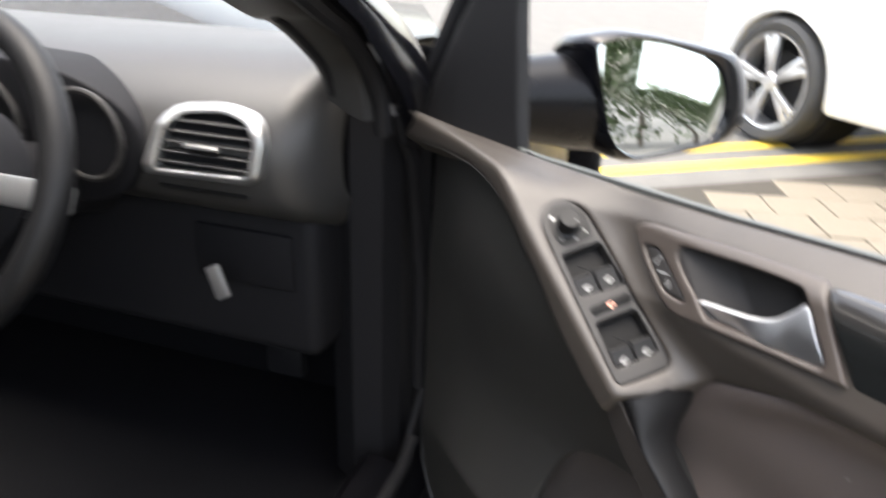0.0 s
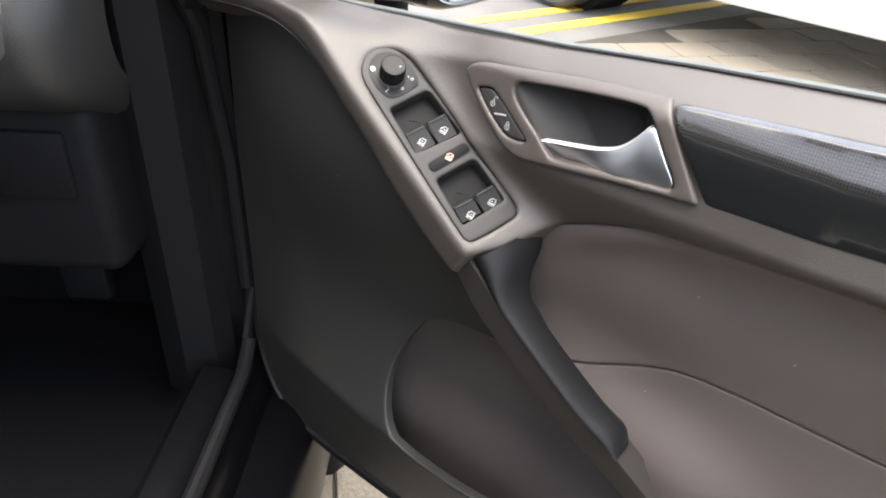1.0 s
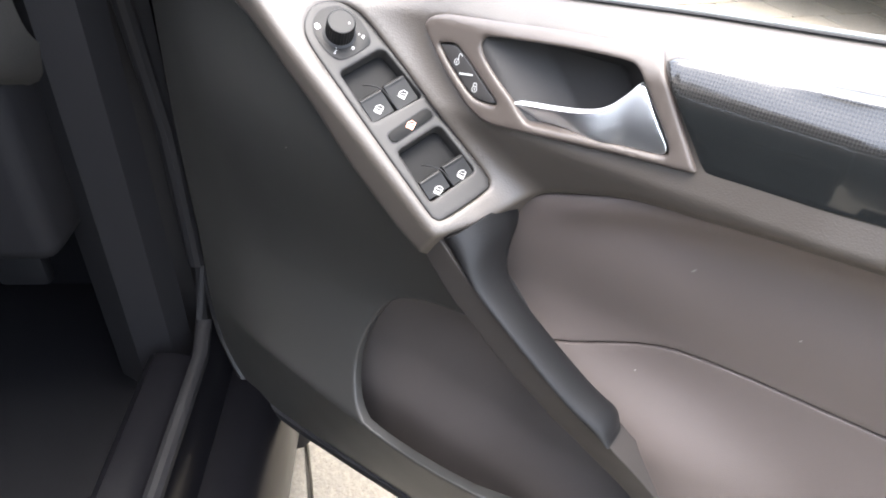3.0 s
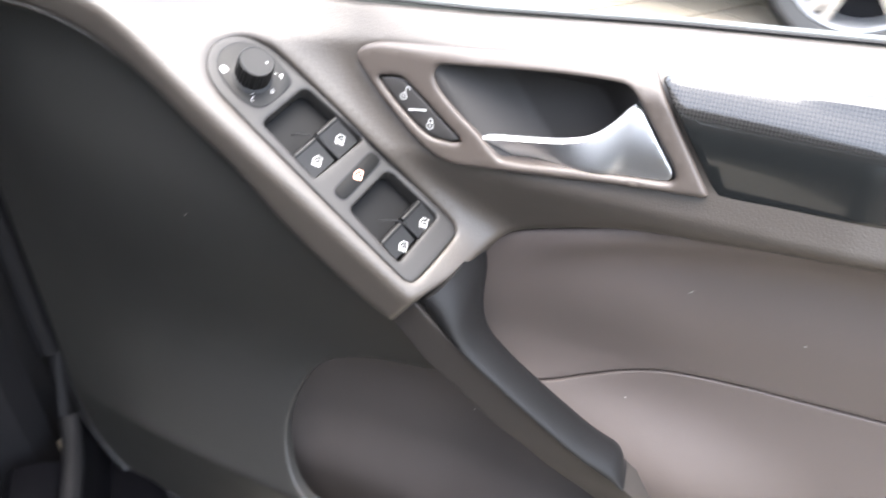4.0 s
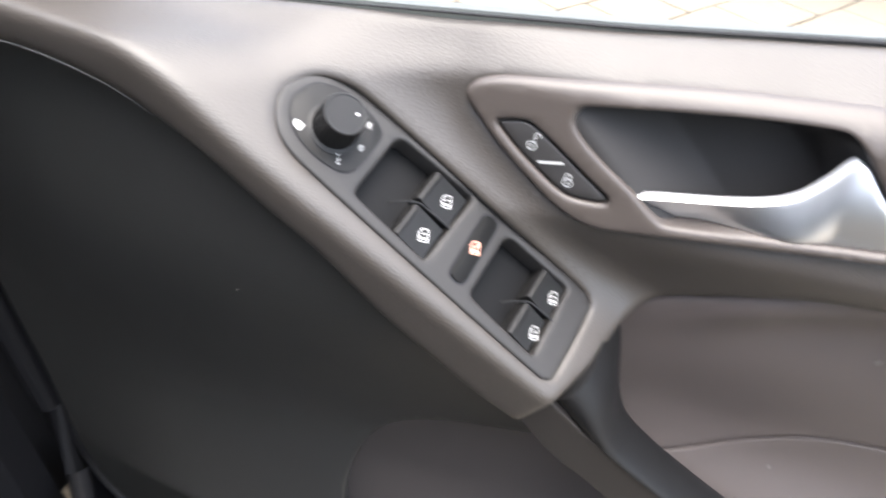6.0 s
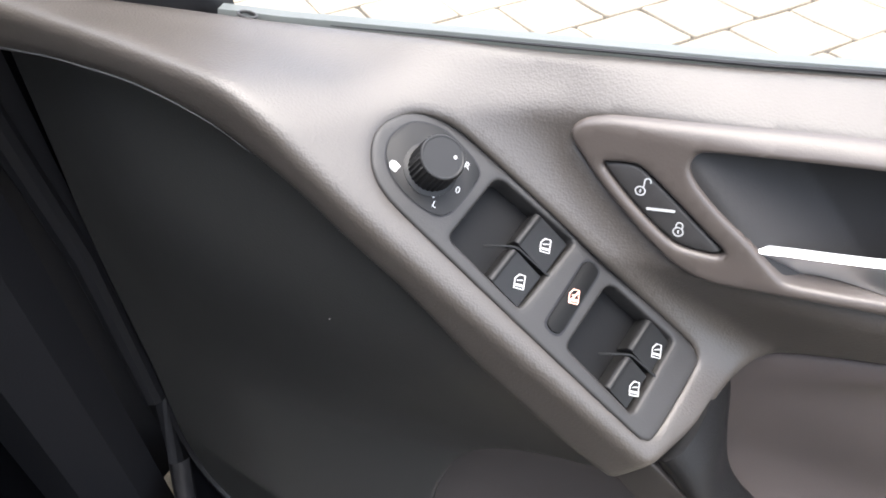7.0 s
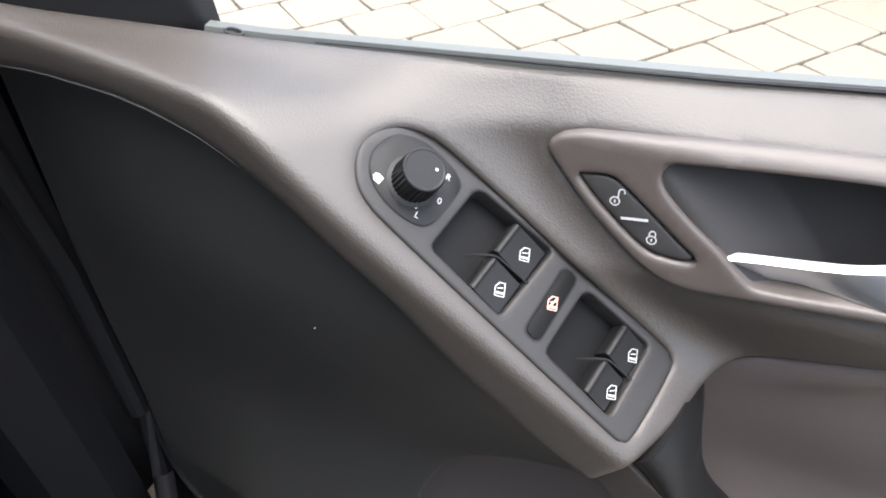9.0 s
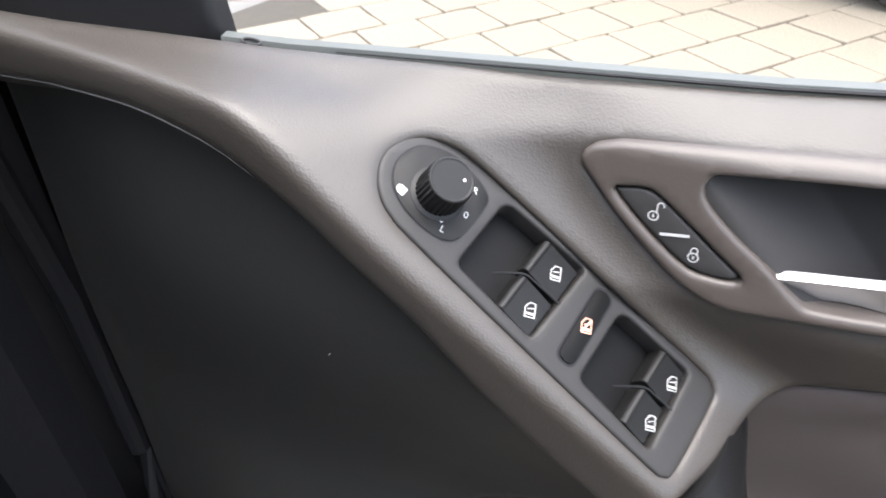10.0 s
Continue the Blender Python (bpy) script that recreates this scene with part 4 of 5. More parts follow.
box(bm, (-0.262, -0.197, 0.836), (-0.142, -0.186, 0.841), 0.002, 1)
part("vent_thumbwheel", bm, M_BUTTON, vent, "narrow black thumb wheel slot")
# instrument cluster
HOOD = rounded([(-0.62, 0.802), (-0.364, 0.804), (-0.306, 0.822), (-0.274, 0.866), (-0.270, 0.910), (-0.304, 0.937), (-0.348, 0.955), (-0.401, 0.968), (-0.62, 0.978)], [0.01, 0.02, 0.02, 0.02, 0.02, 0.02, 0.02, 0.02, 0.01], 4)
cluster = panel("instrument_display", HOOD, lambda u, v: np.full_like(u, -0.206), M_BLACK, car, "black instrument cluster under its hood", step=0.02, r=0.004, back=0.08)
for ca, rr in ((-0.345, 0.052), (-0.50, 0.060)):
    bm = tube([(ca + rr * math.cos(t), -0.212, 0.892 + rr * math.sin(t)) for t in np.linspace(0, 2 * math.pi, 40, endpoint=False)], 0.0038, 8, closed=True)
    part("dial_ring", bm, M_SWITCH, cluster, "dark grey dial ring")
# release lever and pedals
bm = bmesh.new()
box(bm, (-0.0095, -0.004, -0.021), (0.0095, 0.004, 0.021), 0.002, 2, Matrix.Translation((-0.189, -0.202, 0.728)) @ pose(0, 0, 0, -10, -28, 0))
part("bonnet_release", bm, M_SILVER, car, "silver grey release lever")
for a0, a1, z0, z1 in ((-0.16, -0.115, 0.36, 0.52), (-0.30, -0.23, 0.42, 0.50)):
    bm = bmesh.new()
    box(bm, (a0, 0.05, z0), (a1, 0.075, z1), 0.008, 2)
    part("pedal", bm, M_RUBBER, car, "black rubber pedal")
# steering wheel
wheel_m = pose(-0.416, -0.36, 0.877, 64, 0, 0)
sw_ring = [tuple(wheel_m @ Vector((0.172 * math.cos(t), 0.172 * math.sin(t), 0))) for t in np.linspace(0, 2 * math.pi, 56, endpoint=False)]
steer = part("steering_wheel", tube(sw_ring, 0.0165, 14, closed=True), M_GRIP, car, "black leather steering wheel")
bm = bmesh.new()
bmesh.ops.create_cone(bm, cap_ends=True, segments=32, radius1=0.085, radius2=0.065, depth=0.05, matrix=wheel_m @ pose(0, 0, -0.03))
part("wheel_hub", bm, M_BLACK, steer, "black airbag cover")
for ang in (0, 180, 270):
    bm = bmesh.new()
    box(bm, (0.06, -0.016, -0.03), (0.172, 0.016, -0.015), 0.006, 2, wheel_m @ pose(0, 0, 0, 0, 0, ang))
    part("wheel_spoke", bm, M_SILVER if ang != 270 else M_BLACK, steer, "silver trimmed spoke")
bm = tube([(-0.416, -0.32, 0.858), (-0.416, -0.10, 0.80)], 0.045, 14)
part("steering_column", bm, M_BLACK, car, "black column shroud")
# sill, scuff plate and footwell
SILL = [(-0.02, 0.05), (0.062, 0.05), (0.070, 0.085), (0.084, 0.11), (0.094, 0.16), (0.102, 0.24), (0.096, 0.315), (0.070, 0.345), (0.030, 0.352), (0.022, 0.385), (0.014, 0.420), (0.0, 0.432)]
loft("sill", [[(a, b, z) for a, z in SILL] for b in (-1.6, -0.8, -0.2, 0.03)], M_POST, car, "black painted sill")
SCUFF = [(0.004, 0.425), (-0.004, 0.432), (-0.018, 0.436), (-0.040, 0.437), (-0.050, 0.428), (-0.056, 0.38), (-0.060, 0.28)]
# Post paint, darker than cabin plastic, puts unmodelled shade into the plate's colour.
loft("scuff_plate", [[(a, b, z) for a, z in SCUFF] for b in (-1.5, -0.8, -0.3, -0.17, -0.10)], M_POST, car, "black sill scuff plate, coloured darker for shade")
bm = tube([(0.012, b, 0.428) for b in np.linspace(-1.5, -0.10, 8)] + [(0.010, -0.055, 0.45), (0.008, -0.03, 0.52), (0.006, -0.03, 0.70), (0.0, -0.05, 0.86), (-0.005, -0.10, 0.935)], 0.010, 10)
part("door_opening_seal", bm, M_DULLSEAL, car, "black rubber door opening seal")
KICK = [(-0.015, -0.045), (-0.03, -0.075), (-0.07, -0.085), (-0.11, -0.06), (-0.115, 0.25)]
loft("kick_panel", [[(a, b, z) for a, b in KICK] for z in (0.36, 0.44, 0.55, 0.75, 0.97)], M_BLACK, car, "black footwell side panel")
bm = bmesh.new()
box(bm, (-1.45, -1.8, 0.26), (-0.10, 0.30, 0.29))
part("carpet", bm, M_CARPET, car, "black carpet")
bm = bmesh.new()
box(bm, (-1.45, 0.22, 0.29), (-0.05, 0.26, 0.96))
part("firewall", bm, M_CARPET, car, "black footwell wall")
# hinge post and wing
POST = [(-0.02, 0.022), (0.035, 0.028), (0.050, 0.045), (0.085, 0.052), (0.105, 0.075), (0.108, 0.16), (0.11, 0.55)]
loft("hinge_post", [[(a - da, b, z) for a, b in POST] for z, da in ((0.06, 0.0), (0.11, 0.0), (0.16, 0.0), (0.24, 0.0), (0.35, 0.0), (0.60, 0.0), (0.85, 0.0), (0.955, 0.0))], M_POST, car, "black painted hinge post and wing")
# Added dark sheet before the post; it stands in for the deep gap's shade.
loft("gap_shade_strip", [[(a, b, z) for a, b in ((-0.05, -0.03), (-0.02, 0.004), (0.01, 0.014), (0.05, 0.018))] for z in (0.36, 0.60, 0.93)], M_RUBBER, car, "added black strip standing in for shade in the hinge gap")
for z in (0.42, 0.70):
    bm = bmesh.new()
    box(bm, (0.0, -0.005, z - 0.03), (0.05, 0.026, z + 0.03), 0.006, 2)
    bmesh.ops.create_cone(bm, cap_ends=True, segments=14, radius1=0.009, radius2=0.009, depth=0.075, matrix=pose(0.048, 0.0, z))
    part("door_hinge", bm, M_PAINT, car, "black painted hinge")
bm = bmesh.new()
box(bm, (0.012, -0.078, 0.340), (0.024, -0.064, 0.374), 0.004, 2)
part("check_strap", bm, M_SILVER, car, "bright metal door stop")
# pillar: lines that curve up from the foot of the windscreen and run back to the roof
def pillar_line(a, low, off=(0, 0, 0)):
    pts = low + [(low[-1][0] - 0.28, low[-1][1] + 0.128), (low[-1][0] - 0.60, low[-1][1] + 0.252), (-1.12, 1.400)]
    return [(a + off[0], float(b) + off[1], float(z) + off[2]) for b, z in spline(pts[:8] if len(pts) > 8 else pts, 6)]


P_IN = [(-0.138, 0.947), (-0.153, 0.977), (-0.182, 1.001), (-0.243, 1.036), (-0.310, 1.057)]
P_TRIM = [(-0.148, 0.929), (-0.161, 0.983), (-0.193, 1.014), (-0.238, 1.042), (-0.287, 1.061)]
P_SEAL = [(-0.080, 0.887), (-0.099, 0.925), (-0.140, 0.981), (-0.196, 1.027), (-0.265, 1.061)]
P_SHINE = [(-0.068, 0.886), (-0.102, 0.930), (-0.145, 0.972), (-0.217, 1.025), (-0.258, 1.052)]
P_OUT = [(-0.020, 0.930), (-0.042, 0.962), (-0.092, 0.998), (-0.159, 1.030), (-0.221, 1.060)]


def blend(p, q, t):
    return [(u[0] * (1 - t) + v[0] * t, u[1] * (1 - t) + v[1] * t) for u, v in zip(p, q)]


loft("pillar_trim", [pillar_line(-0.09, P_IN, (0, 0.06, 0)), pillar_line(-0.07, P_IN), pillar_line(-0.056, blend(P_IN, P_TRIM, 0.28), (0, -0.004, 0.002)), pillar_line(-0.042, blend(P_IN, P_TRIM, 0.56), (0, -0.006, 0.001)), pillar_line(-0.030, blend(P_IN, P_TRIM, 0.8), (0, -0.003, 0)), pillar_line(-0.020, P_TRIM), pillar_line(-0.012, P_TRIM, (0, 0.02, 0))], M_DASH, car, "grey pillar trim")
part("pillar_grille", tube(pillar_line(-0.058, blend(P_IN, P_TRIM, 0.2), (0, -0.005, 0.002))[2:20], 0.0042, 8), M_RUBBER, car, "dark slotted edge of the pillar trim")
part("pillar_seal", tube(pillar_line(-0.009, blend(P_TRIM, P_SEAL, 0.4)), 0.011, 10), M_RUBBER, car, "black pillar seal")
loft("pillar_paint", [pillar_line(-0.008, P_SEAL, (0, 0.012, 0)), pillar_line(0.0, P_SEAL), pillar_line(0.017, P_SHINE, (0.002, -0.004, 0)), pillar_line(0.022, blend(P_SHINE, P_OUT, 0.5)), pillar_line(0.020, P_OUT), pillar_line(-0.010, P_OUT, (0, 0.05, 0.02))], M_PAINT, car, "gloss black painted pillar")
M_GLASSP = mat("windscreen_glass", (1, 1, 1), 0.02)
gb = M_GLASSP.node_tree.nodes["Principled BSDF"]
gb.inputs["Transmission Weight"].default_value = 1.0
gb.inputs["IOR"].default_value = 1.05
ws = ribbon("windscreen", [[(a, 0.40, 0.94), (a, -0.20, 1.28), (a, -0.55, 1.42)] for a in (-1.40, -0.75, -0.10)], M_GLASSP, car, "clear windscreen")
ws.visible_shadow = False
# Plain unseen shell panels, added to keep light out of the cabin.
bm = bmesh.new()
box(bm, (-1.40, -2.6, 1.42), (-0.12, -0.50, 1.46), 0.015, 2)
part("roof", bm, M_PAINT, car, "unseen black roof that shuts light out of the cabin")
bm = bmesh.new()
box(bm, (-1.52, -2.6, 0.16), (-1.46, 0.4, 1.42))
part("far_side_screen", bm, M_BLACK, car, "unseen far wall that shuts light out of the cabin")
bm = bmesh.new()
box(bm, (-1.46, -2.66, 0.16), (0.05, -2.6, 1.42))
part("cabin_back_screen", bm, M_BLACK, car, "unseen back wall that keeps the cabin dark")
bm = bmesh.new()
box(bm, (-0.02, -2.6, 0.16), (0.06, -1.25, 0.95), 0.02, 2)
part("rear_side_shell", bm, M_PAINT, car, "plain unseen rear side of the car shell")
loft("bonnet", [[(a, b, z) for b, z in ((0.42, 0.925), (0.6, 0.915), (0.9, 0.87), (1.2, 0.80), (1.35, 0.70), (1.40, 0.30))] for a in (-1.5, -1.2, -0.75, -0.25, 0.05, 0.11)], M_PAINT, car, "gloss black bonnet")



def road_wheel(m, faced):
    """A tyre with rounded shoulders and tread blocks, and a spoked rim on the side that can be seen."""
    def turned(prof, n=56):
        bm = bmesh.new()
        rings = [[bm.verts.new(m @ Vector((h, r * math.cos(t), r * math.sin(t)))) for t in np.linspace(0, 2 * math.pi, n, endpoint=False)] for r, h in prof]
        for p, q in zip(rings[:-1], rings[1:]):
            for j in range(n):
                bm.faces.new((p[j], p[(j + 1) % n], q[(j + 1) % n], q[j]))
        return bm
    w = part("road_wheel", turned([(0.215, 0.085), (0.235, 0.098), (0.285, 0.100), (0.308, 0.086), (0.316, 0.06), (0.316, -0.06), (0.308, -0.086), (0.285, -0.1), (0.2, -0.09)]), M_TYRE, car, "black tyre")
    if faced:
        part("rim", turned([(0.222, 0.094), (0.216, 0.088), (0.205, 0.07), (0.2, -0.02), (0.06, -0.02), (0.0, -0.02)]), M_ALLOY, w, "silver alloy rim")
        for k in range(5):
            bm = bmesh.new()
            box(bm, (0.05, 0.02, -0.024), (0.08, 0.21, 0.024), 0.006, 2, m @ Matrix.Rotation(k * 1.2566, 4, 'X'))
            part("spoke", bm, M_ALLOY, w)
        for k in range(40):
            for h in (-0.05, 0.0, 0.05):
                bm = bmesh.new()
                box(bm, (h - 0.02, -0.017, 0.314), (h + 0.02, 0.017, 0.322), 0.0, 1, m @ Matrix.Rotation((k + 0.3 * (h > 0)) * 0.15708, 4, 'X'))
                if k == 0 and h < -0.04:
                    tread = bm
                else:
                    me = bpy.data.meshes.new("tmp")
                    bm.to_mesh(me)
                    bm.free()
                    tread.from_mesh(me)
                    bpy.data.meshes.remove(me)
        part("tread", tread, M_TYRE, w, "ribbed black tread", smooth=False)


road_wheel(pose(-0.045, 0.72, 0.295), True)
for a, b in ((0.0, -1.98), (-1.35, 0.72), (-1.35, -1.98)):
    road_wheel(pose(a - 0.05, b, 0.295), False)

# ---------------------------------------------------------------- ground, road and pavement
bm = bmesh.new()
bmesh.ops.create_grid(bm, x_segments=8, y_segments=8, size=400, matrix=pose(0, 0, -0.03))
g = part("ground", bm, M_ASPHALT, None, "grey asphalt ground")
tagged(g, "grey asphalt ground reaching the horizon", "ground", kind="structure")
RU, RV = Vector((0.297, 0.955, 0)), Vector((0.955, -0.297, 0))


def road_stripe(off, width):
    o = Vector((-2.05, 3.15, 0)) + RV * off
    bm = bmesh.new()
    a = [o + RU * s for s in (-8, 12)]
    q = [a[0] - RV * width / 2, a[1] - RV * width / 2, a[1] + RV * width / 2, a[0] + RV * width / 2]
    lo = [bm.verts.new((v.x, v.y, -0.03)) for v in q]
    hi = [bm.verts.new((v.x, v.y, -0.024)) for v in q]
    bm.faces.new(hi)
    for i in range(4):
        bm.faces.new((lo[i], lo[(i + 1) % 4], hi[(i + 1) % 4], hi[i]))
    s = part("yellow_line", bm, M_YELLOW)
    return tagged(s, "worn yellow road marking on the asphalt", "road marking", "double yellow line", "structure")


road_stripe(0.0, 0.13)
road_stripe(-0.345, 0.13)
bm = bmesh.new()
o = Vector((-2.05, 3.15, 0)) + RV * 0.36
q = [o + RU * -8, o + RU * 12, o + RU * 12 + RV * 6, o + RU * -8 + RV * 6]
vs = [bm.verts.new((v.x, v.y, -0.012)) for v in q]
bm.faces.new(vs)
pavement = part("pavement", bm, M_SAND)
tagged(pavement, "sand bed of the paved parking area", "pavement", kind="structure")

# ---------------------------------------------------------------- white car across the road
WCAR = Matrix(((0.963, 0.27, 0, -2.27), (-0.27, 0.963, 0, 3.98), (0, 0, 1, -0.03), (0, 0, 0, 1))) @ Matrix.Diagonal((1.28, 1.27, 1.27, 1))
wcar = thing("parked_car", "white parked car with silver alloy wheels", "car", WCAR)


def arch(cx, r, n=18):
    return [(cx + r * math.cos(t), 0.31 + r * math.sin(t)) for t in np.linspace(math.pi + 0.25, -0.25, n)]


SIDE = arch(0.0, 0.355) + [(0.40, 0.22), (2.20, 0.22)] + arch(2.60, 0.355) + [(3.02, 0.26), (3.40, 0.30), (3.48, 0.55), (3.42, 0.85), (3.0, 1.0), (2.5, 1.38), (1.9, 1.46), (1.2, 1.45), (0.75, 1.30), (0.20, 0.98), (-0.45, 0.86), (-0.75, 0.70), (-0.80, 0.40), (-0.72, 0.26), (-0.42, 0.24)]


def side_depth(u, v):
    return 0.02 + 0.18 * np.clip((v - 0.75) / 0.7, 0, 1) ** 1.5 + 0.05 * np.clip((0.4 - v) / 0.3, 0, 1) ** 2 - 0.015 * np.exp(-((v - 0.62) / 0.06) ** 2) + 0.25 * np.clip((-0.35 - u) / 0.5, 0, 1) ** 2


panel("body_side", SIDE, side_depth, M_WCAR, wcar, "white painted body side", step=0.06, fine=0.04, r=0.012, back=0.10)
bm = bmesh.new()
box(bm, (-0.65, 0.30, 0.22), (3.35, 1.6, 0.95), 0.08, 2)
part("body_core", bm, M_WCAR, wcar, "white painted body")
bm = bmesh.new()
box(bm, (0.75, 0.34, 0.95), (2.75, 1.5, 1.42), 0.1, 3)
part("cabin", bm, M_GLOSS, wcar, "dark glazed cabin")
for cx in (0.0, 2.60):
    bm = bmesh.new()
    prof = [(0.240, 0.02), (0.252, -0.002), (0.290, -0.012), (0.312, 0.005), (0.318, 0.05), (0.318, 0.16), (0.30, 0.20)]
    rings = [[bm.verts.new((cx + r * math.cos(t), 0.01 + y, 0.318 + r * math.sin(t))) for t in np.linspace(0, 2 * math.pi, 48, endpoint=False)] for r, y in prof]
    for a, b in zip(rings[:-1], rings[1:]):
        for j in range(48):
            bm.faces.new((a[j], a[(j + 1) % 48], b[(j + 1) % 48], b[j]))
    wheel = part("wheel", bm, M_TYRE, wcar, "black tyre")
    bm = bmesh.new()
    prof = [(0.247, 0.012), (0.241, 0.003), (0.230, 0.006), (0.222, 0.03), (0.218, 0.12)]
    rings = [[bm.verts.new((cx + r * math.cos(t), 0.01 + y, 0.318 + r * math.sin(t))) for t in np.linspace(0, 2 * math.pi, 48, endpoint=False)] for r, y in prof]
    for a, b in zip(rings[:-1], rings[1:]):
        for j in range(48):
            bm.faces.new((a[j], a[(j + 1) % 48], b[(j + 1) % 48], b[j]))
    part("rim", bm, M_ALLOY, wheel, "silver alloy rim")
    for k in range(5):
        for off in (-0.17, 0.17):
            bm = bmesh.new()
            t = 2 * math.pi * k / 5 + 0.5
            m = Matrix.Translation((cx, 0.01, 0.318)) @ Matrix.Rotation(-t, 4, 'Y')
            box(bm, (0.03, 0.006, -0.019), (0.232, 0.035, 0.019), 0.006, 2, m @ Matrix.Rotation(-off, 4, 'Y') @ Matrix.Translation((0, 0, -off * 0.06)))
            part("spoke", bm, M_ALLOY, wheel)
    bm = bmesh.new()
    bmesh.ops.create_cone(bm, cap_ends=True, segments=24, radius1=0.05, radius2=0.035, depth=0.02, matrix=Matrix.Translation((cx, 0.015, 0.318)) @ pose(0, 0, 0, 90, 0, 0))
    part("hub_cap", bm, M_ALLOY, wheel)
    bm = bmesh.new()
    bmesh.ops.create_cone(bm, cap_ends=True, segments=24, radius1=0.15, radius2=0.15, depth=0.02, matrix=Matrix.Translation((cx, 0.11, 0.318)) @ pose(0, 0, 0, 90, 0, 0))
    part("brake_disc", bm, M_RUBBER, wheel)
    bm = bmesh.new()
    bmesh.ops.create_cone(bm, cap_ends=True, segments=24, radius1=0.36, radius2=0.36, depth=0.25, matrix=Matrix.Translation((cx, 0.25, 0.32)) @ pose(0, 0, 0, 90, 0, 0))
    part("wheel_housing", bm, M_BLACK, wcar, "dark wheel housing")

# ---------------------------------------------------------------- trees beside the parking area
M_LEAF = mat("tree_leaves", (0.06, 0.085, 0.035), 0.6, vary=0.4, vary_scale=2.5)
M_BARK = mat("tree_bark", (0.12, 0.10, 0.08), 0.9, bump=0.6, scale=40, vary=0.2)
grow = random.Random(11)


def tree(x, y, h):
    """A tapered trunk with limbs and a crown of many small leaves in uneven clumps."""
    t = thing("tree", "green leafy tree beside the paved parking area", "tree", pose(x, y, -0.03), "trees beside the parking area")
    trunk = tube([(0, 0, 0), (0.03, 0.02, h * 0.25), (-0.02, 0.04, h * 0.55), (0.02, 0.0, h * 0.85)], [0.14, 0.11, 0.08, 0.03], 9)
    clumps = []
    for k in range(9):
        a = k * 2.4 + grow.uniform(-0.4, 0.4)
        z0, z1 = h * grow.uniform(0.25, 0.5), h * grow.uniform(0.35, 0.95)
        rr = h * grow.uniform(0.18, 0.34)
        e = (rr * math.cos(a), rr * math.sin(a), z1)
        limb = tube([(0, 0, z0), (e[0] * 0.5, e[1] * 0.5, (z0 + z1) / 2 + 0.1), e], [0.05, 0.035, 0.012], 6)
        part("limb", limb, M_BARK, t)
        clumps.append((e, h * grow.uniform(0.13, 0.22)))
    part("trunk", trunk, M_BARK, t)
    verts, faces = [], []
    for e, r in clumps:
        for _ in range(260):
            d = Vector((grow.gauss(0, 1), grow.gauss(0, 1), grow.gauss(0, 0.8)))
            c = Vector(e) + d.normalized() * r * grow.uniform(0.35, 1.1)
            u = Vector((grow.gauss(0, 1), grow.gauss(0, 1), grow.gauss(0, 1))).normalized()
            w = u.orthogonal().normalized()
            sz = grow.uniform(0.07, 0.13)
            k = len(verts)
            verts += [c - u * sz, c - w * sz * 0.5, c + u * sz, c + w * sz * 0.5]
            faces.append((k, k + 1, k + 2, k + 3))
    finish("crown", verts, faces, M_LEAF, t, "", smooth=False)
    return t


for x, y, h in ((11.5, 2.2, 3.2), (12.5, 6.4, 3.6), (10.6, 9.8, 3.3), (13.0, -1.2, 3.4)):
    tree(x, y, h)


def hedge(x, y, turn, length, high):
    """A clipped hedge: inner stems and a dense, uneven coat of small leaves."""
    t = thing("hedge", "dense green hedge along the parking area", "hedge", pose(x, y, -0.03, 0, 0, turn))
    for k in range(int(length / 0.8)):
        u = -length / 2 + 0.4 + k * 0.8
        part("stem", tube([(u, 0, 0), (u + 0.05, 0.04, high * 0.5), (u - 0.03, 0.0, high * 0.9)], [0.05, 0.035, 0.015], 6), M_BARK, t)
    verts, faces = [], []
    for _ in range(22000):
        u = grow.uniform(-length / 2, length / 2)
        top = high + 0.18 * math.sin(u * 1.7) + 0.12 * math.sin(u * 4.3 + 1)
        w = top * math.sqrt(grow.random())
        c = Vector((u, grow.choice((-1, 1)) * (0.45 - 0.2 * (w / top) ** 3) * grow.uniform(0.6, 1.1), w))
        p = Vector((grow.gauss(0, 1), grow.gauss(0, 1), grow.gauss(0, 1))).normalized()
        q = p.orthogonal().normalized()
        sz = grow.uniform(0.035, 0.075)
        k = len(verts)
        verts += [c - p * sz, c - q * sz * 0.6, c + p * sz, c + q * sz * 0.6]
        faces.append((k, k + 1, k + 2, k + 3))
    finish("foliage", verts, faces, M_LEAF, t, "", smooth=False)


hedge(8.6, 5.4, 120, 12.0, 2.0)

# ---------------------------------------------------------------- paving stones
PU, PV = Vector((0.66, 0.751, 0)), Vector((0.751, -0.66, 0))
rng = random.Random(4)


def stone_outline():
    """One paver's uneven rim: chipped corners and wavy sides."""
    w, h = 0.1415, 0.139
    c = [(-w + 0.012, -h), (-w * 0.4, -h), (w * 0.3, -h), (w - 0.012, -h), (w, -h + 0.014), (w, -h * 0.2), (w, h * 0.5), (w, h - 0.010), (w - 0.013, h), (w * 0.2, h), (-w * 0.5, h), (-w + 0.010, h), (-w, h - 0.012), (-w, h * 0.3), (-w, -h * 0.4), (-w, -h + 0.012)]
    return [Vector((x * (1 + rng.uniform(-0.035, 0.012)), y * (1 + rng.uniform(-0.035, 0.012)), 0)) for x, y in c]


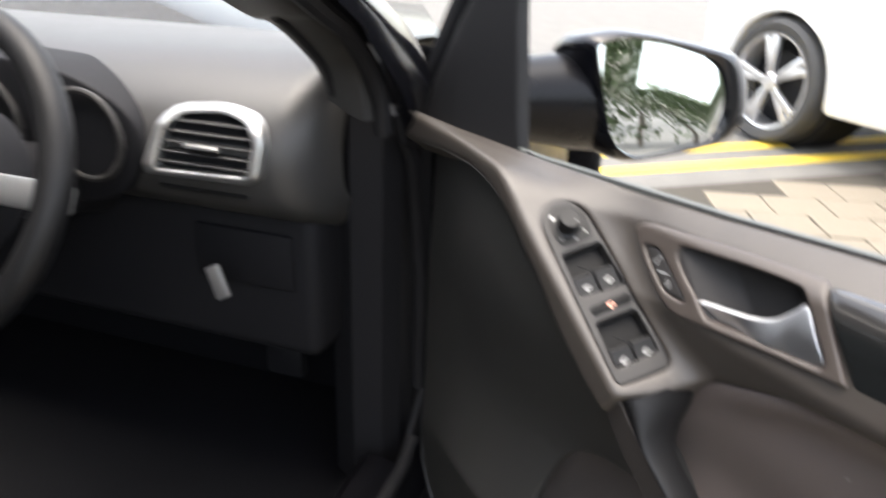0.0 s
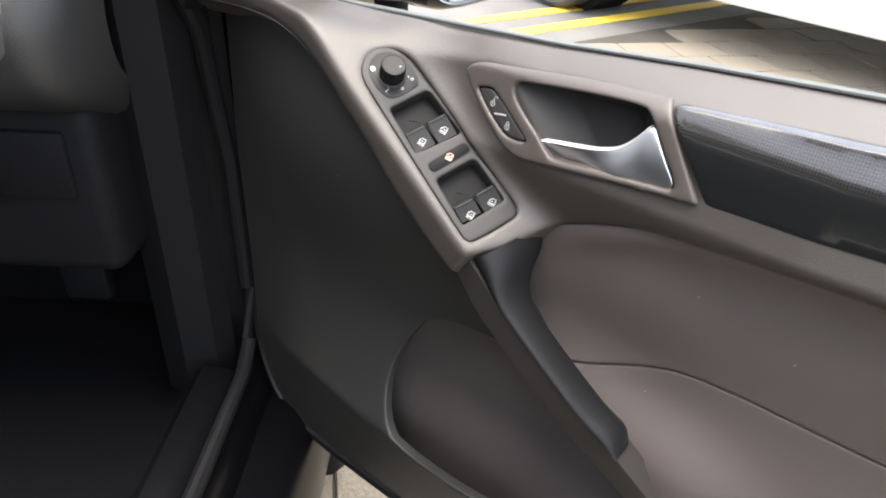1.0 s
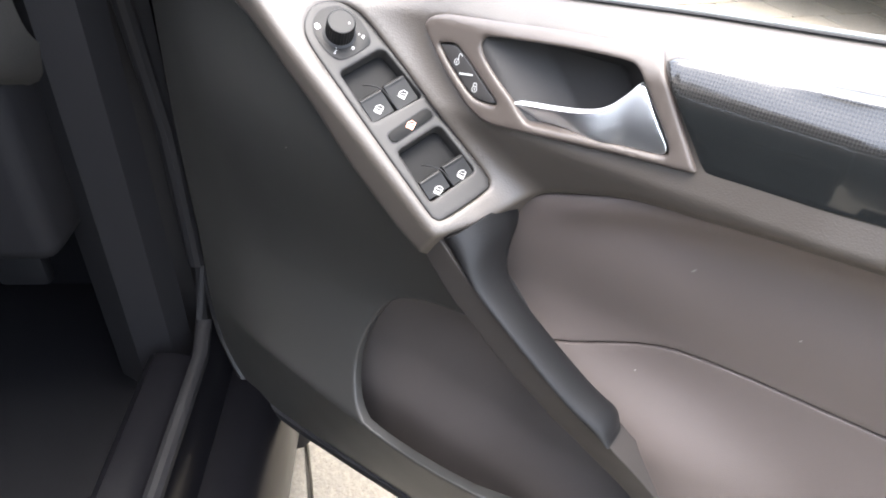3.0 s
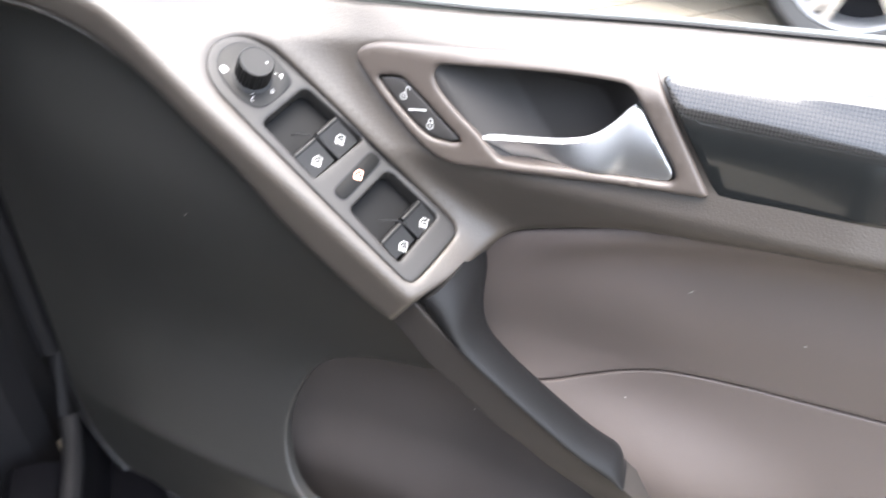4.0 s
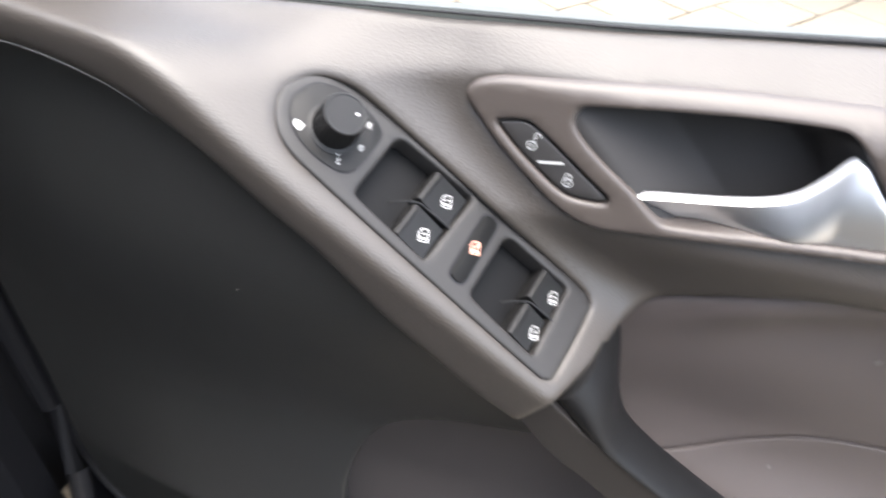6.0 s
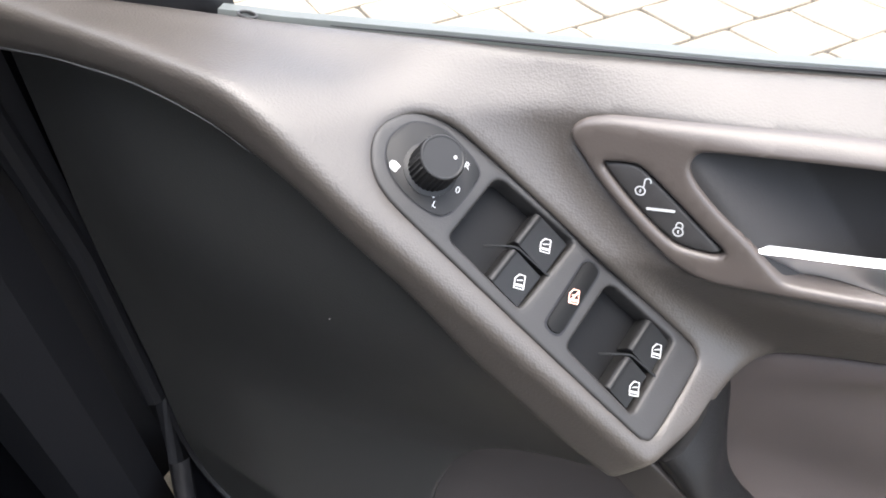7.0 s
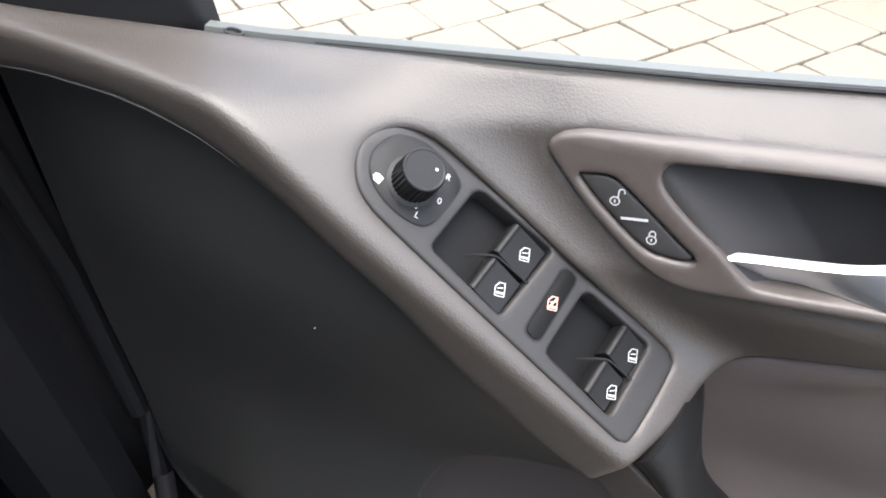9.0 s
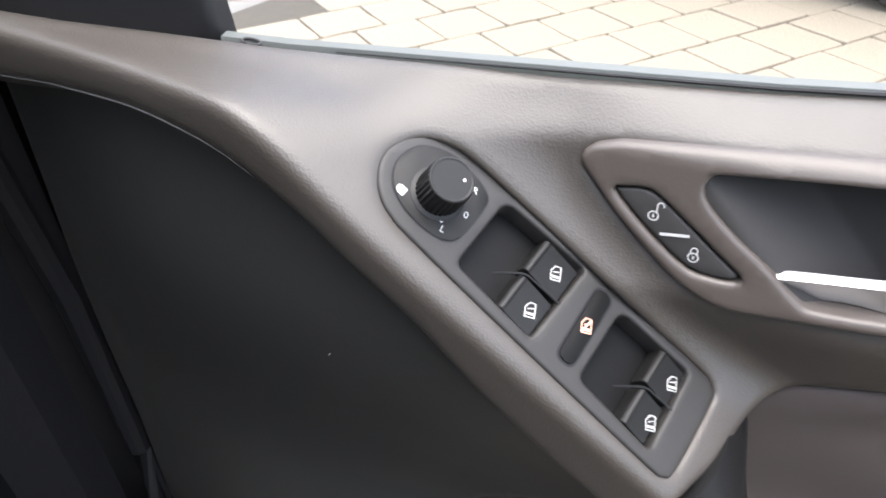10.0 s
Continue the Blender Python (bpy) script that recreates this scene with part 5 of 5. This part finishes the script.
def stone_rings(c):
    return [[q * 0.972 for q in c], [q * 0.992 + Vector((0, 0, -0.004)) for q in c], [q + Vector((0, 0, -0.012)) for q in c]]


stone_meshes = []
for k in range(8):
    bm = bmesh.new()
    rings = [[bm.verts.new(q) for q in r] for r in stone_rings(stone_outline())]
    bm.faces.new(rings[0])
    for p, q in zip(rings[:-1], rings[1:]):
        for i in range(len(p)):
            j = (i + 1) % len(p)
            bm.faces.new((q[i], q[j], p[j], p[i]))
    me = bpy.data.meshes.new("paving_stone")
    bmesh.ops.recalc_face_normals(bm, faces=bm.faces)
    bm.to_mesh(me)
    bm.free()
    me.materials.append(M_PAVER)
    stone_meshes.append(me)
turn = Matrix(((PU.x, PV.x, 0, 0), (PU.y, PV.y, 0, 0), (0, 0, 1, 0), (0, 0, 0, 1)))
verts, faces = [], []
edge0 = Vector((-2.05, 3.15, 0)) + RV * 0.36
for i in range(-45, 60):
    for j in range(-45, 45):
        q = PU * (0.285 * (i + 0.5 * (j % 2))) + PV * (0.28 * j) + Vector((-0.6, 2.44, 0))
        side, run_on = (q - edge0).dot(RV), (q - edge0).dot(RU)
        if not (0.2 < side < 5.8 and -7.8 < run_on < 8.0):
            continue
        m = Matrix.Translation((q.x, q.y, rng.uniform(-0.004, 0.0))) @ turn @ pose(0, 0, 0, rng.uniform(-0.5, 0.5), rng.uniform(-0.5, 0.5), rng.uniform(-0.5, 0.5))
        if -1.9 < q.x < 2.2 and -0.2 < q.y < 4.4:
            ob = new("paving_stone", stone_meshes[rng.randrange(8)])
            ob.parent = pavement
            ob.matrix_world = m
        else:
            k = len(verts)
            rings = stone_rings(stone_outline())
            n = len(rings[0])
            verts += [m @ v for r in rings for v in r]
            faces.append(tuple(k + t for t in range(n)))
            faces += [(k + r * n + n + t, k + r * n + n + (t + 1) % n, k + r * n + (t + 1) % n, k + r * n + t) for r in range(2) for t in range(n)]
rest = finish("paving_stones", verts, faces, M_PAVER, pavement, smooth=False)
tagged(rest, "beige concrete pavers laid in staggered rows", kind="stuff")
